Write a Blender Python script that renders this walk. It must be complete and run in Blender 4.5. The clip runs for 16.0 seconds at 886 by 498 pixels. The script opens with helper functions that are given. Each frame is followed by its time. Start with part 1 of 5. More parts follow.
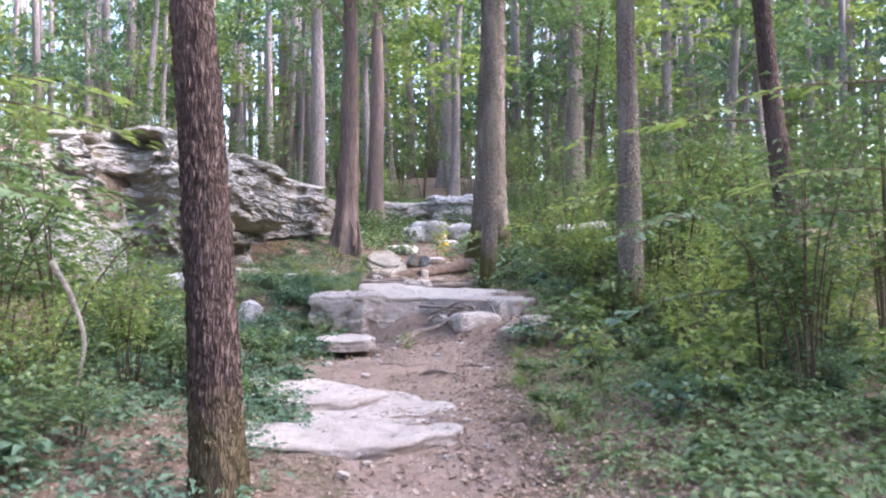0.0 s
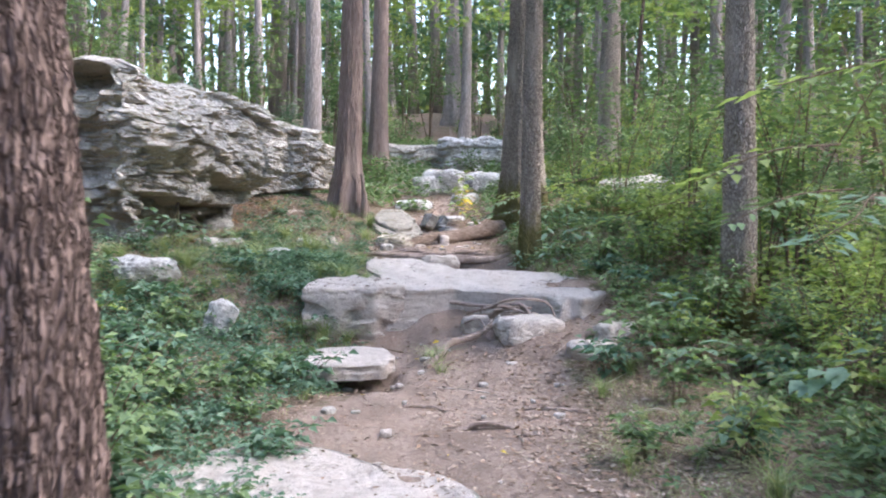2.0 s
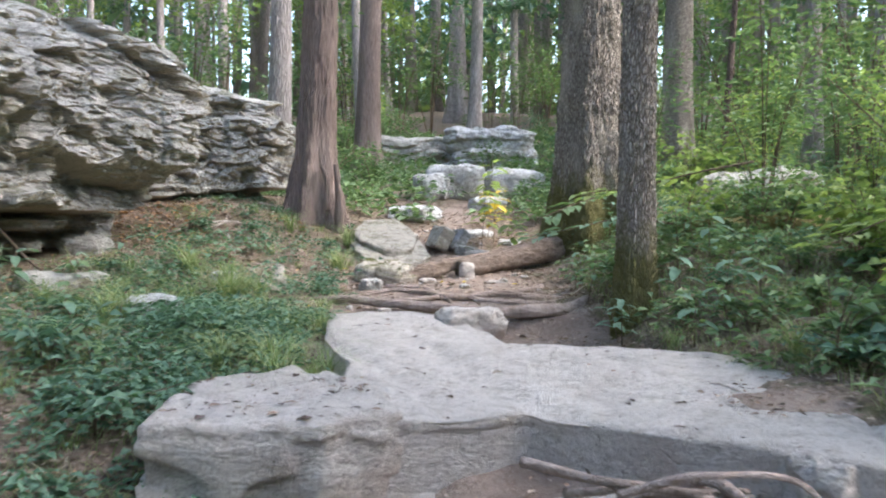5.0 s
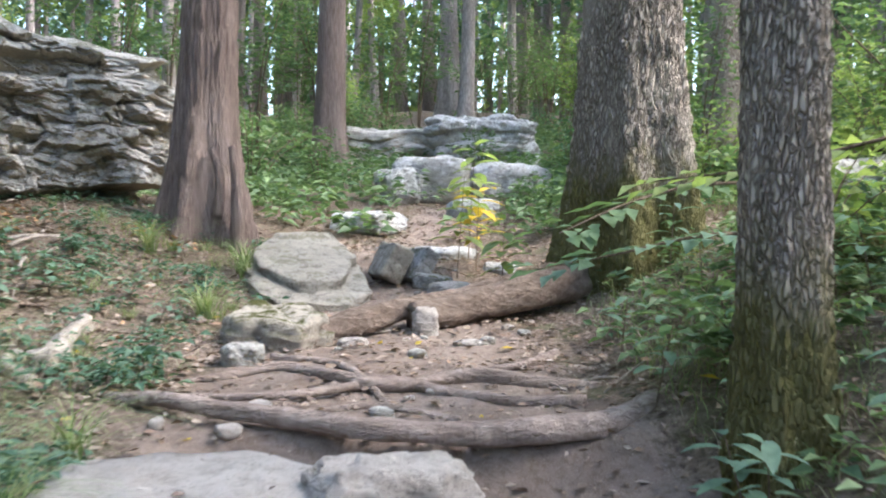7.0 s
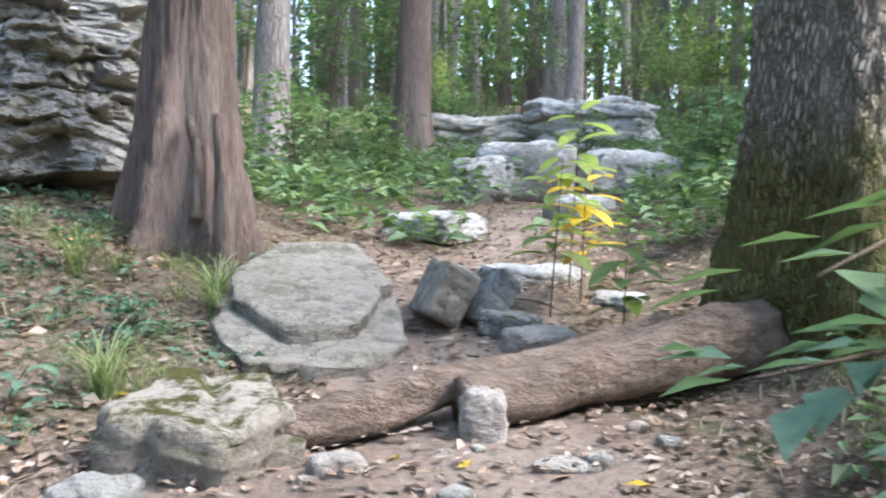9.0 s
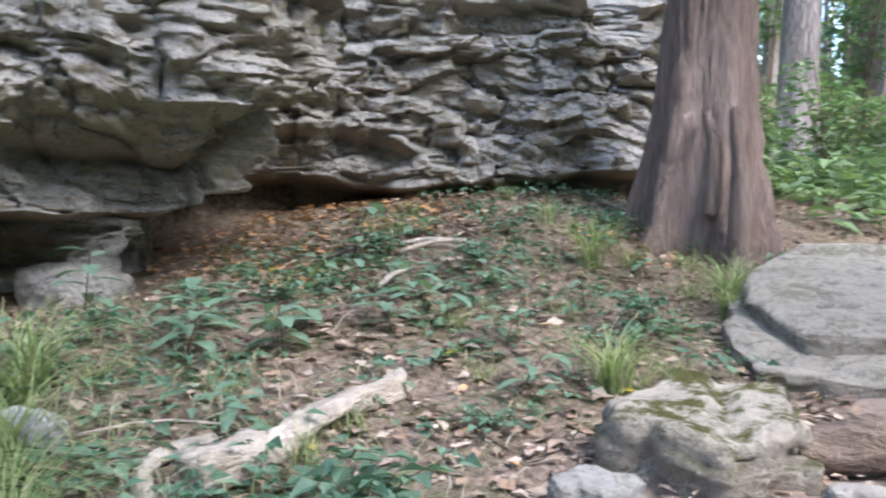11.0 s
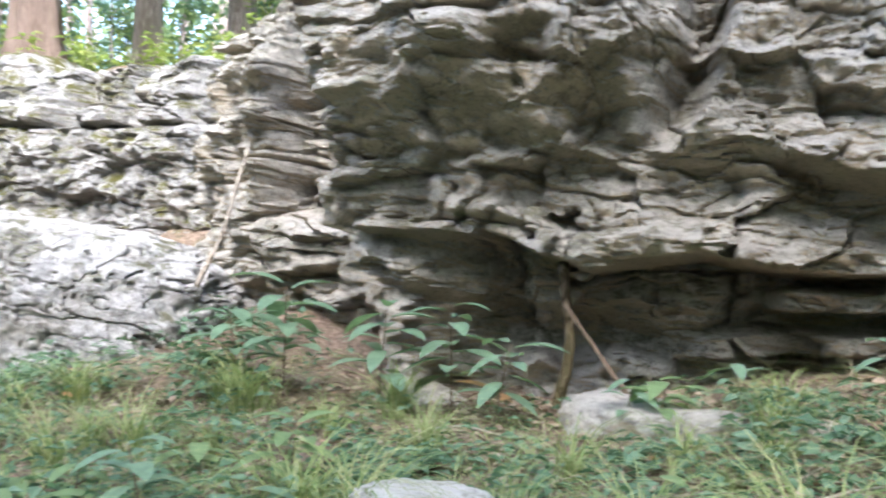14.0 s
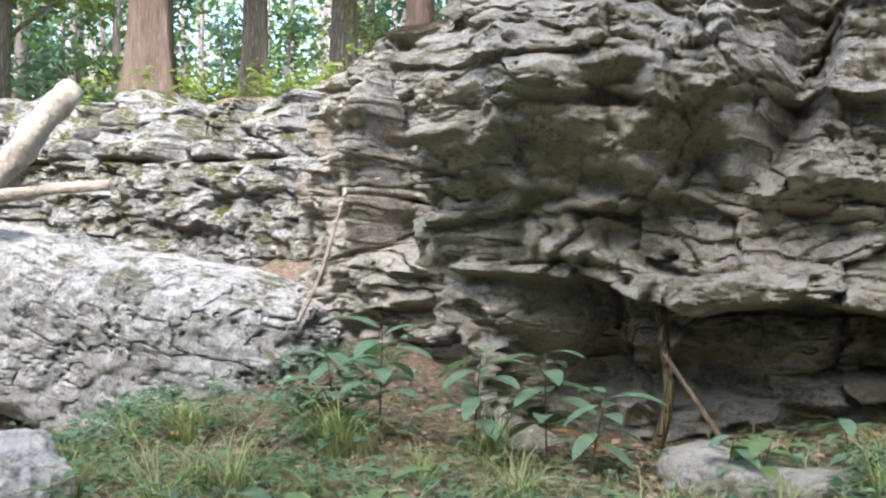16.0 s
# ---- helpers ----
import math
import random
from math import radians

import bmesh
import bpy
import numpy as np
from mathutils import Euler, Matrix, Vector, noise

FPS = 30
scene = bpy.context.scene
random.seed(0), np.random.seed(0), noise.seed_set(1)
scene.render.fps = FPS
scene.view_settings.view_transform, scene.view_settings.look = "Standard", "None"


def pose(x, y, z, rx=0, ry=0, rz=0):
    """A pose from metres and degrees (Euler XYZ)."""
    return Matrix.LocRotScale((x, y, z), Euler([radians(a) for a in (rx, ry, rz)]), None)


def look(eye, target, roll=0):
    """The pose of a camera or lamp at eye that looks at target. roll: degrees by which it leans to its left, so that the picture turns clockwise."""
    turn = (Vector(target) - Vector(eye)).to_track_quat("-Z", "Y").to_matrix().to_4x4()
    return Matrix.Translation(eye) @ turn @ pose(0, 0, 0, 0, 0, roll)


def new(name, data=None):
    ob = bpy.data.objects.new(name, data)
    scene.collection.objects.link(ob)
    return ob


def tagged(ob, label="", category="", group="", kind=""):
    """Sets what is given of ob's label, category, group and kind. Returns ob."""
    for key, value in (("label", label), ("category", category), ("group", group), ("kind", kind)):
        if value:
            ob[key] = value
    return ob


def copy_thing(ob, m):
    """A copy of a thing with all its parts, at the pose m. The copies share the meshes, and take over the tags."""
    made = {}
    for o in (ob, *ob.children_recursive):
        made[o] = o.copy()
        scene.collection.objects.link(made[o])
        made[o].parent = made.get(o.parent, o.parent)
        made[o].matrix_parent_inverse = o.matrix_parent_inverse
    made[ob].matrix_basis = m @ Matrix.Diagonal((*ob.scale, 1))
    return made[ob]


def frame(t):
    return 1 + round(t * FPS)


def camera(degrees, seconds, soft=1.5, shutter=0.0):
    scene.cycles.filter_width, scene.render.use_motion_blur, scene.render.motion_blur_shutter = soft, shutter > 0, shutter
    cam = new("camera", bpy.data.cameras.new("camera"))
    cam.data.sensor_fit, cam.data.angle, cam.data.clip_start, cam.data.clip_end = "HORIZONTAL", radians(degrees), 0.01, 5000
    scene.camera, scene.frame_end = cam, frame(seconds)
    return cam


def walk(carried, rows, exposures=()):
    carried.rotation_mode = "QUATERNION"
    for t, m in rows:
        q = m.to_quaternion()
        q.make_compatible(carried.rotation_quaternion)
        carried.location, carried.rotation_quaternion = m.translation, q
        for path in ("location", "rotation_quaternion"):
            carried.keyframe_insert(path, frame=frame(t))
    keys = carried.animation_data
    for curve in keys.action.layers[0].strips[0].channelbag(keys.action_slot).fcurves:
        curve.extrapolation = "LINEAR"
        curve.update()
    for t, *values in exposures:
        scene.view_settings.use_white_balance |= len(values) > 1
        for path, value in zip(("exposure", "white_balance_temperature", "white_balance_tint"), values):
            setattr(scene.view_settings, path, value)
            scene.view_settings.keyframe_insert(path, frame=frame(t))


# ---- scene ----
cam = camera(52.2, 16.0, soft=2.0, shutter=0.3)
PLAN = 1.2  # the plan below is drawn at 1 : 1.2
METRES, EYE, TILT, LEAN, TURN = 16.0 * PLAN, 1.0 * PLAN, 1.5, 0.0, 0.0
ROWS = [
    (0.0, 0.0, 0.0, 0.0, 0.0, 0.0, 0.0),
    (0.5, -0.0045, 0.0184, 0.0256, -0.05, -0.18, -0.3),
    (1.0, -0.0117, 0.0677, 0.0285, -0.09, -1.34, -0.27),
    (1.5, -0.0202, 0.1326, 0.0282, -0.12, -3.12, -0.23),
    (2.0, -0.0277, 0.2026, 0.0281, -0.21, -4.23, -0.24),
    (2.5, -0.0317, 0.2689, 0.0257, -0.19, -4.57, -0.21),
    (3.0, -0.0361, 0.3328, 0.0277, -0.25, -4.8, -0.3),
    (3.5, -0.0389, 0.3906, 0.0246, -0.27, -4.7, -0.3),
    (6.0, -0.0418, 0.6732, 0.0145, -0.46, -3.1, -0.32),
    (6.5, -0.0286, 0.7309, 0.0135, -0.42, -3.08, -0.33),
    (7.0, -0.0192, 0.7945, 0.0127, -0.47, -3.1, -0.32),
    (7.5, -0.013, 0.8567, 0.0134, -0.44, -3.24, -0.36),
    (8.0, -0.0106, 0.9142, 0.012, -0.38, -3.12, -0.36),
    (10.5, -0.0129, 0.9517, 0.0099, 30.04, -3.3, -0.21),
    (11.0, -0.013, 0.9516, 0.01, 38.38, -3.26, -0.08),
    (11.5, -0.0147, 0.9504, 0.0099, 46.07, -3.18, 0.03),
    (12.0, -0.0148, 0.9493, 0.0097, 53.44, -3.06, 0.14),
    (12.5, -0.0146, 0.9483, 0.0103, 61.55, -3.03, 0.25),
    (13.0, -0.0143, 0.9466, 0.0108, 72.32, -2.44, 0.19),
    (13.5, -0.0141, 0.9442, 0.012, 81.88, -0.29, 0.28),
    (14.0, -0.0136, 0.9423, 0.0116, 91.04, 0.52, 0.22),
    (14.5, -0.0151, 0.9414, 0.0099, 98.43, 0.66, 0.19),
    (15.0, -0.0144, 0.9421, 0.0091, 99.75, 0.67, 0.31),
    (15.5, -0.014, 0.9432, 0.0096, 98.6, 1.18, 0.09),
    (16.0, -0.0136, 0.9445, 0.0208, 97.51, 1.15, 0.51),
]
walk(cam, [(t, pose(0, 0, EYE, TILT, LEAN, TURN) @ pose(METRES * x, METRES * y, METRES * z, 90 + pitch, roll, yaw)) for t, x, y, z, yaw, pitch, roll in ROWS],
     exposures=((0, 2.52, 6150, 25), (3.5, 2.58, 6300, 11), (6, 2.5, 6300, 10), (8, 2.68, 6100, 9), (11, 2.52, 5900, 12), (12.5, 2.95, 5950, 16), (13.5, 2.98, 6150, 12), (15, 2.48, 6450, 9), (16, 2.42, 6450, 9)))

# ---- world, sun, exposure ----
world = bpy.data.worlds.new("sky")
scene.world = world
world.use_nodes = True
wn = world.node_tree
sky = wn.nodes.new("ShaderNodeTexSky")
sky.sky_type = "NISHITA"
sky.sun_disc = False
sky.sun_elevation = radians(48)
sky.sun_rotation = radians(100)
sky.air_density, sky.dust_density = 1.0, 3.0
wn.links.new(sky.outputs[0], wn.nodes["Background"].inputs[0])
wn.nodes["Background"].inputs[1].default_value = 0.15
sun = new("sun", bpy.data.lights.new("sun", "SUN"))
sun.data.energy, sun.data.angle, sun.data.color = 1.3, radians(25), (1.0, 0.95, 0.88)
sun.matrix_world = look((0, 0, 30), (-27 * math.sin(radians(100)), -27 * math.cos(radians(100)), 0))

# ---- materials ----
def nodes_of(name, rough=0.9, spec=0.3):
    m = bpy.data.materials.new(name)
    m.use_nodes = True
    b = m.node_tree.nodes["Principled BSDF"]
    b.inputs["Roughness"].default_value = rough
    b.inputs["Specular IOR Level"].default_value = spec
    return m, m.node_tree, b


def coords(nt, scale=(1, 1, 1), kind="Object"):
    tc = nt.nodes.new("ShaderNodeTexCoord")
    mp = nt.nodes.new("ShaderNodeMapping")
    mp.inputs["Scale"].default_value = scale
    nt.links.new(tc.outputs[kind], mp.inputs[0])
    return mp.outputs[0]


def tex_noise(nt, vec, scale, detail=5, rough=0.6, dist=0.0):
    n = nt.nodes.new("ShaderNodeTexNoise")
    n.inputs["Scale"].default_value, n.inputs["Detail"].default_value = scale, detail
    n.inputs["Roughness"].default_value, n.inputs["Distortion"].default_value = rough, dist
    nt.links.new(vec, n.inputs["Vector"])
    return n.outputs["Fac"]


def tex_cells(nt, vec, scale, feature="DISTANCE_TO_EDGE"):
    n = nt.nodes.new("ShaderNodeTexVoronoi")
    n.feature = feature
    n.inputs["Scale"].default_value = scale
    nt.links.new(vec, n.inputs["Vector"])
    return n.outputs["Distance"]


def ramp(nt, fac, *stops):
    r = nt.nodes.new("ShaderNodeValToRGB")
    e = r.color_ramp.elements
    while len(e) < len(stops):
        e.new(0.5)
    for el, (p, c) in zip(e, stops):
        el.position = p
        el.color = (*c, 1) if isinstance(c, tuple) else (c, c, c, 1)
    nt.links.new(fac, r.inputs[0])
    return r.outputs[0]


def mix(nt, fac, a, b, mode="MIX"):
    n = nt.nodes.new("ShaderNodeMix")
    n.data_type, n.blend_type = "RGBA", mode
    for sock, v in ((n.inputs[0], fac), (n.inputs[6], a), (n.inputs[7], b)):
        if isinstance(v, bpy.types.NodeSocket):
            nt.links.new(v, sock)
        elif isinstance(v, tuple):
            sock.default_value = (*v, 1)
        else:
            sock.default_value = v
    return n.outputs[2]


def arith(nt, op, a, b):
    n = nt.nodes.new("ShaderNodeMath")
    n.operation = op
    for sock, v in zip(n.inputs, (a, b)):
        if isinstance(v, bpy.types.NodeSocket):
            nt.links.new(v, sock)
        else:
            sock.default_value = v
    return n.outputs[0]


def bump(nt, b, height, strength, dist):
    n = nt.nodes.new("ShaderNodeBump")
    n.inputs["Strength"].default_value, n.inputs["Distance"].default_value = strength, dist
    nt.links.new(height, n.inputs["Height"])
    nt.links.new(n.outputs[0], b.inputs["Normal"])


def rock_material(name, light, mid, dark, moss=0.3, warm=(0.36, 0.29, 0.2), seams=0.8, lichen=0.4):
    """Weathered limestone: grey weathered upper faces, tan fresh undersides, dark pits, hairline cracks, pale lichen and moss."""
    m, nt, b = nodes_of(name, 0.93, 0.2)
    v = coords(nt)
    flat = coords(nt, (1, 1, 2.2))
    geo = nt.nodes.new("ShaderNodeNewGeometry")
    sep = nt.nodes.new("ShaderNodeSeparateXYZ")
    nt.links.new(geo.outputs["Normal"], sep.inputs[0])
    big = tex_noise(nt, v, 1.9, 7, 0.68, 0.4)
    mid_n = tex_noise(nt, flat, 7, 8, 0.74, 0.3)
    fine = tex_noise(nt, v, 30, 7, 0.78)
    pits = tex_noise(nt, v, 55, 4, 0.7)
    c = ramp(nt, big, (0.36, mid), (0.6, light))
    c = mix(nt, ramp(nt, mid_n, (0.38, 0.75), (0.5, 0.0)), c, dark)
    fresh = arith(nt, "ADD", arith(nt, "MULTIPLY", sep.outputs[2], -0.35), tex_noise(nt, v, 1.3, 5, 0.6))
    c = mix(nt, ramp(nt, fresh, (0.5, 0.0), (0.7, 0.85)), c, warm)
    c = mix(nt, ramp(nt, fine, (0.36, 0.6), (0.48, 0.0)), c, tuple(k * 0.7 for k in dark))
    pale = arith(nt, "ADD", arith(nt, "MULTIPLY", sep.outputs[2], 0.12), tex_noise(nt, v, 11, 6, 0.8))
    c = mix(nt, ramp(nt, pale, (0.53, 0.0), (0.6, lichen)), c, tuple(min(0.75, k * 1.3) for k in light))
    c = mix(nt, ramp(nt, pits, (0.6, 0.0), (0.67, 0.6)), c, tuple(k * 0.4 for k in dark))
    black = ramp(nt, tex_noise(nt, v, 4.3, 8, 0.8), (0.61, 0.0), (0.67, 0.5))
    c = mix(nt, black, c, tuple(k * 0.45 for k in dark))
    wv = nt.nodes.new("ShaderNodeVectorMath")
    wv.operation = "MULTIPLY_ADD"
    nt.links.new(tex_noise(nt, v, 3, 6, 0.7), wv.inputs[0])
    wv.inputs[1].default_value = (0.8, 0.8, 1.3)
    nt.links.new(flat, wv.inputs[2])
    seam = ramp(nt, tex_cells(nt, wv.outputs[0], 2.3), (0.0, 0.0), (0.02, 1.0))
    seam = mix(nt, ramp(nt, tex_noise(nt, v, 2.7, 3), (0.46, 0.0), (0.56, 1.0)), (1, 1, 1), seam)
    c = mix(nt, seams * 0.7, c, mix(nt, seam, tuple(k * 0.4 for k in dark), c))
    top = ramp(nt, sep.outputs[2], (0.1, 0.0), (0.7, 1.0))
    patch = ramp(nt, tex_noise(nt, v, 3.1, 6, 0.75), (0.57 - 0.12 * moss, 0.0), (0.63 - 0.1 * moss, 1.0))
    green = mix(nt, fine, (0.05, 0.06, 0.015), (0.17, 0.16, 0.055))
    c = mix(nt, arith(nt, "MULTIPLY", arith(nt, "MULTIPLY", top, patch), min(1.0, moss * 1.6)), c, green)
    nt.links.new(c, b.inputs["Base Color"])
    h = arith(nt, "ADD", arith(nt, "MULTIPLY", mid_n, 1.1), arith(nt, "ADD", arith(nt, "MULTIPLY", fine, 0.5), arith(nt, "MULTIPLY", pits, -0.15)))
    h = arith(nt, "ADD", h, arith(nt, "MULTIPLY", seam, 0.5 * seams))
    bump(nt, b, h, 1.0, 0.07)
    return m


ROCK = rock_material("weathered_limestone", (0.55, 0.54, 0.515), (0.43, 0.415, 0.39), (0.22, 0.21, 0.195), 0.35, (0.5, 0.42, 0.3), 0.6)
ROCK_WHITE = rock_material("whitish_limestone", (0.54, 0.545, 0.565), (0.43, 0.43, 0.445), (0.16, 0.16, 0.165), 0.5, (0.5, 0.48, 0.46), 1.0, 0.8)
# Dark block stone; on the low wall, tree shade put into the colour.
ROCK_DARK = rock_material("dark_shaded_limestone", (0.42, 0.43, 0.45), (0.3, 0.305, 0.315), (0.12, 0.12, 0.125), 0.7, (0.34, 0.31, 0.27), 0.8, 0.6)
ROCK_TAN = rock_material("grey_tan_limestone", (0.47, 0.44, 0.39), (0.36, 0.33, 0.29), (0.17, 0.15, 0.13), 0.3, (0.36, 0.31, 0.26), 0.7, 0.5)
ROCK_PALE = rock_material("pale_limestone", (0.56, 0.565, 0.58), (0.44, 0.445, 0.455), (0.2, 0.2, 0.2), 0.3, (0.46, 0.44, 0.4), 0.7, 0.7)
ROCK_MOSS = rock_material("mossy_limestone", (0.5, 0.46, 0.4), (0.36, 0.32, 0.28), (0.19, 0.16, 0.13), 0.8, (0.36, 0.3, 0.25), 0.3, 0.8)
SLAB = rock_material("trodden_limestone", (0.66, 0.605, 0.57), (0.56, 0.505, 0.47), (0.4, 0.35, 0.31), 0.0, (0.5, 0.41, 0.355), 0.35, 0.2)


def bark_material(name, light, dark, cells, moss=0.0, plates=True, grain=(1, 1, 0.05), upright=0.17):
    m, nt, b = nodes_of(name, 0.95, 0.15)
    v = coords(nt, (1, 1, upright))
    warp = tex_noise(nt, coords(nt, (1, 1, 0.5)), 9, 4)
    add = nt.nodes.new("ShaderNodeVectorMath")
    add.operation = "MULTIPLY_ADD"
    nt.links.new(warp, add.inputs[0])
    add.inputs[1].default_value = (0.09, 0.09, 0.05)
    nt.links.new(v, add.inputs[2])
    edge = arith(nt, "MULTIPLY", tex_cells(nt, add.outputs[0], cells), 1.0 if plates else 0.0)
    if not plates:
        edge = ramp(nt, tex_noise(nt, coords(nt, grain), cells, 5, 0.7), (0.35, 0.0), (0.7, 0.3))
    streak = tex_noise(nt, coords(nt, (1, 1, 0.12)), 40, 5, 0.7)
    c = mix(nt, ramp(nt, edge, (0.0, 0.0), (0.3, 1.0)), dark, light)
    c = mix(nt, ramp(nt, streak, (0.35, 0.7), (0.6, 0.0)), c, tuple(k * 0.55 for k in light))
    c = mix(nt, ramp(nt, tex_noise(nt, v, 2.5, 4), (0.5, 0.0), (0.7, 0.5)), c, tuple(min(1, k * 1.5) for k in light))
    if moss:
        sep = nt.nodes.new("ShaderNodeSeparateXYZ")
        nt.links.new(coords(nt), sep.inputs[0])
        low = ramp(nt, arith(nt, "ADD", sep.outputs[2], arith(nt, "MULTIPLY", warp, -0.9)), (0.0, 1.0), (0.4, 0.0))
        c = mix(nt, arith(nt, "MULTIPLY", low, moss), c, mix(nt, streak, (0.05, 0.055, 0.015), (0.2, 0.18, 0.06)))
    nt.links.new(c, b.inputs["Base Color"])
    h = arith(nt, "ADD", ramp(nt, edge, (0.0, 0.0), (0.25, 1.0)), arith(nt, "MULTIPLY", streak, 0.5))
    bump(nt, b, h, 1.0, 0.02)
    return m


BARK_OAK = bark_material("grey_oak_bark", (0.47, 0.415, 0.37), (0.12, 0.096, 0.08), 46, 0.9, upright=0.26)
BARK_DARK = bark_material("dark_furrowed_bark", (0.22, 0.165, 0.15), (0.05, 0.036, 0.033), 42, 0.5)
BARK_CEDAR = bark_material("reddish_cedar_bark", (0.36, 0.285, 0.26), (0.14, 0.1, 0.088), 42, plates=False, grain=(1, 1, 0.1))
BARK_FAR = bark_material("woodland_bark", (0.42, 0.375, 0.365), (0.22, 0.19, 0.185), 18)
ROOT = bark_material("worn_root_bark", (0.47, 0.385, 0.345), (0.22, 0.165, 0.14), 22, plates=False, grain=(0.3, 1, 1))
LOG = bark_material("weathered_log_bark", (0.36, 0.285, 0.24), (0.12, 0.085, 0.065), 24, plates=False, grain=(0.4, 1, 1))
DEADWOOD = bark_material("bleached_deadwood", (0.6, 0.55, 0.5), (0.34, 0.28, 0.23), 16, plates=False, grain=(1, 0.3, 1))
TWIG = bark_material("thin_dry_twig", (0.26, 0.2, 0.15), (0.1, 0.075, 0.06), 20, plates=False)


def leaf_material(name, *tones, passing=0.35, rough=0.55):
    m, nt, b = nodes_of(name, rough, 0.35)
    g = nt.nodes.new("ShaderNodeNewGeometry")
    c = ramp(nt, g.outputs["Random Per Island"], *[(i / max(1, len(tones) - 1), t) for i, t in enumerate(tones)])
    c = mix(nt, ramp(nt, tex_noise(nt, coords(nt), 25, 3), (0.35, 0.35), (0.6, 0.0)), c, tuple(k * 0.5 for k in tones[0]))
    nt.links.new(c, b.inputs["Base Color"])
    t = nt.nodes.new("ShaderNodeBsdfTranslucent")
    nt.links.new(mix(nt, 1.0, c, (1.15, 1.25, 0.75), "MULTIPLY"), t.inputs[0])
    s = nt.nodes.new("ShaderNodeMixShader")
    s.inputs[0].default_value = passing
    nt.links.new(b.outputs[0], s.inputs[1])
    nt.links.new(t.outputs[0], s.inputs[2])
    nt.links.new(s.outputs[0], nt.nodes["Material Output"].inputs[0])
    return m


LEAF_COOL = leaf_material("cool_green_leaves", (0.075, 0.145, 0.1), (0.125, 0.22, 0.155), (0.18, 0.28, 0.2), (0.09, 0.17, 0.105))
LEAF_MID = leaf_material("mid_green_leaves", (0.1, 0.16, 0.085), (0.16, 0.245, 0.125), (0.22, 0.305, 0.14))
LEAF_SUN = leaf_material("yellow_green_leaves", (0.18, 0.26, 0.1), (0.27, 0.345, 0.135), (0.36, 0.42, 0.17), passing=0.5)
LEAF_YELLOW = leaf_material("yellowing_leaves", (0.6, 0.42, 0.04), (0.7, 0.5, 0.08), (0.5, 0.4, 0.06))
LEAF_ORANGE = leaf_material("orange_fallen_leaves", (0.5, 0.26, 0.12), (0.55, 0.34, 0.18), (0.42, 0.2, 0.1), passing=0.1)
LITTER = leaf_material("dry_leaf_litter", (0.18, 0.13, 0.105), (0.3, 0.225, 0.18), (0.48, 0.4, 0.34), (0.24, 0.17, 0.13), (0.36, 0.24, 0.17), passing=0.05, rough=0.8)
GRASS = leaf_material("woodland_sedge", (0.15, 0.22, 0.09), (0.26, 0.35, 0.15), (0.4, 0.4, 0.22), (0.19, 0.29, 0.12))
GRASS_DRY = leaf_material("dry_grass", (0.46, 0.41, 0.31), (0.38, 0.32, 0.24), (0.3, 0.3, 0.17), passing=0.1)


def ground_material():
    m, nt, b = nodes_of("woodland_soil", 0.95, 0.15)
    v = coords(nt)
    a = nt.nodes.new("ShaderNodeAttribute")
    a.attribute_name = "trodden"
    big = tex_noise(nt, v, 1.7, 5, 0.6)
    fine = tex_noise(nt, v, 24, 6, 0.75)
    grit = tex_noise(nt, v, 110, 3, 0.7)
    dirt = ramp(nt, big, (0.35, (0.2, 0.155, 0.13)), (0.6, (0.305, 0.245, 0.21)))
    dirt = mix(nt, ramp(nt, fine, (0.38, 0.6), (0.52, 0.0)), dirt, (0.16, 0.11, 0.085))
    dirt = mix(nt, ramp(nt, grit, (0.6, 0.0), (0.72, 0.6)), dirt, (0.5, 0.42, 0.37))
    soil = ramp(nt, fine, (0.35, (0.09, 0.068, 0.055)), (0.5, (0.19, 0.145, 0.115)), (0.65, (0.33, 0.26, 0.215)))
    soil = mix(nt, ramp(nt, tex_noise(nt, v, 3.3, 5, 0.7), (0.5, 0.0), (0.62, 0.6)), soil, (0.085, 0.1, 0.04))
    f = ramp(nt, arith(nt, "ADD", a.outputs["Fac"], arith(nt, "MULTIPLY", arith(nt, "SUBTRACT", fine, 0.5), 0.8)), (0.35, 0.0), (0.6, 1.0))
    nt.links.new(mix(nt, f, soil, dirt), b.inputs["Base Color"])
    bump(nt, b, arith(nt, "ADD", fine, arith(nt, "MULTIPLY", grit, 0.3)), 0.9, 0.03)
    return m


SOIL = ground_material()

# ---- shaping tools ----
from mathutils import bvhtree


def chunks(x, y, seed):
    """Uneven cells: how far each place is from its cell's edge, and a random number for the cell."""
    i, j = np.floor(x).astype(np.int64), np.floor(y).astype(np.int64)
    f1, f2, own, tx, ty = np.full(x.shape, 9.0), np.full(x.shape, 9.0), np.zeros(x.shape), np.zeros(x.shape), np.zeros(x.shape)
    for a in (-1, 0, 1):
        for b in (-1, 0, 1):
            px = i + a + 0.15 + 0.7 * hashed(i + a, j + b, 0 * i, seed)
            py = j + b + 0.15 + 0.7 * hashed(i + a, j + b, 0 * i + 1, seed)
            d = np.hypot(px - x, py - y)
            r = hashed(i + a, j + b, 0 * i + 2, seed)
            near_it = d < f1
            ty = np.where(near_it, y - py, ty)
            tx = np.where(near_it, x - px, tx)
            f2 = np.where(near_it, f1, np.minimum(f2, d))
            own = np.where(near_it, r, own)
            f1 = np.where(near_it, d, f1)
    return f2 - f1, own * 2 - 1, tx, ty


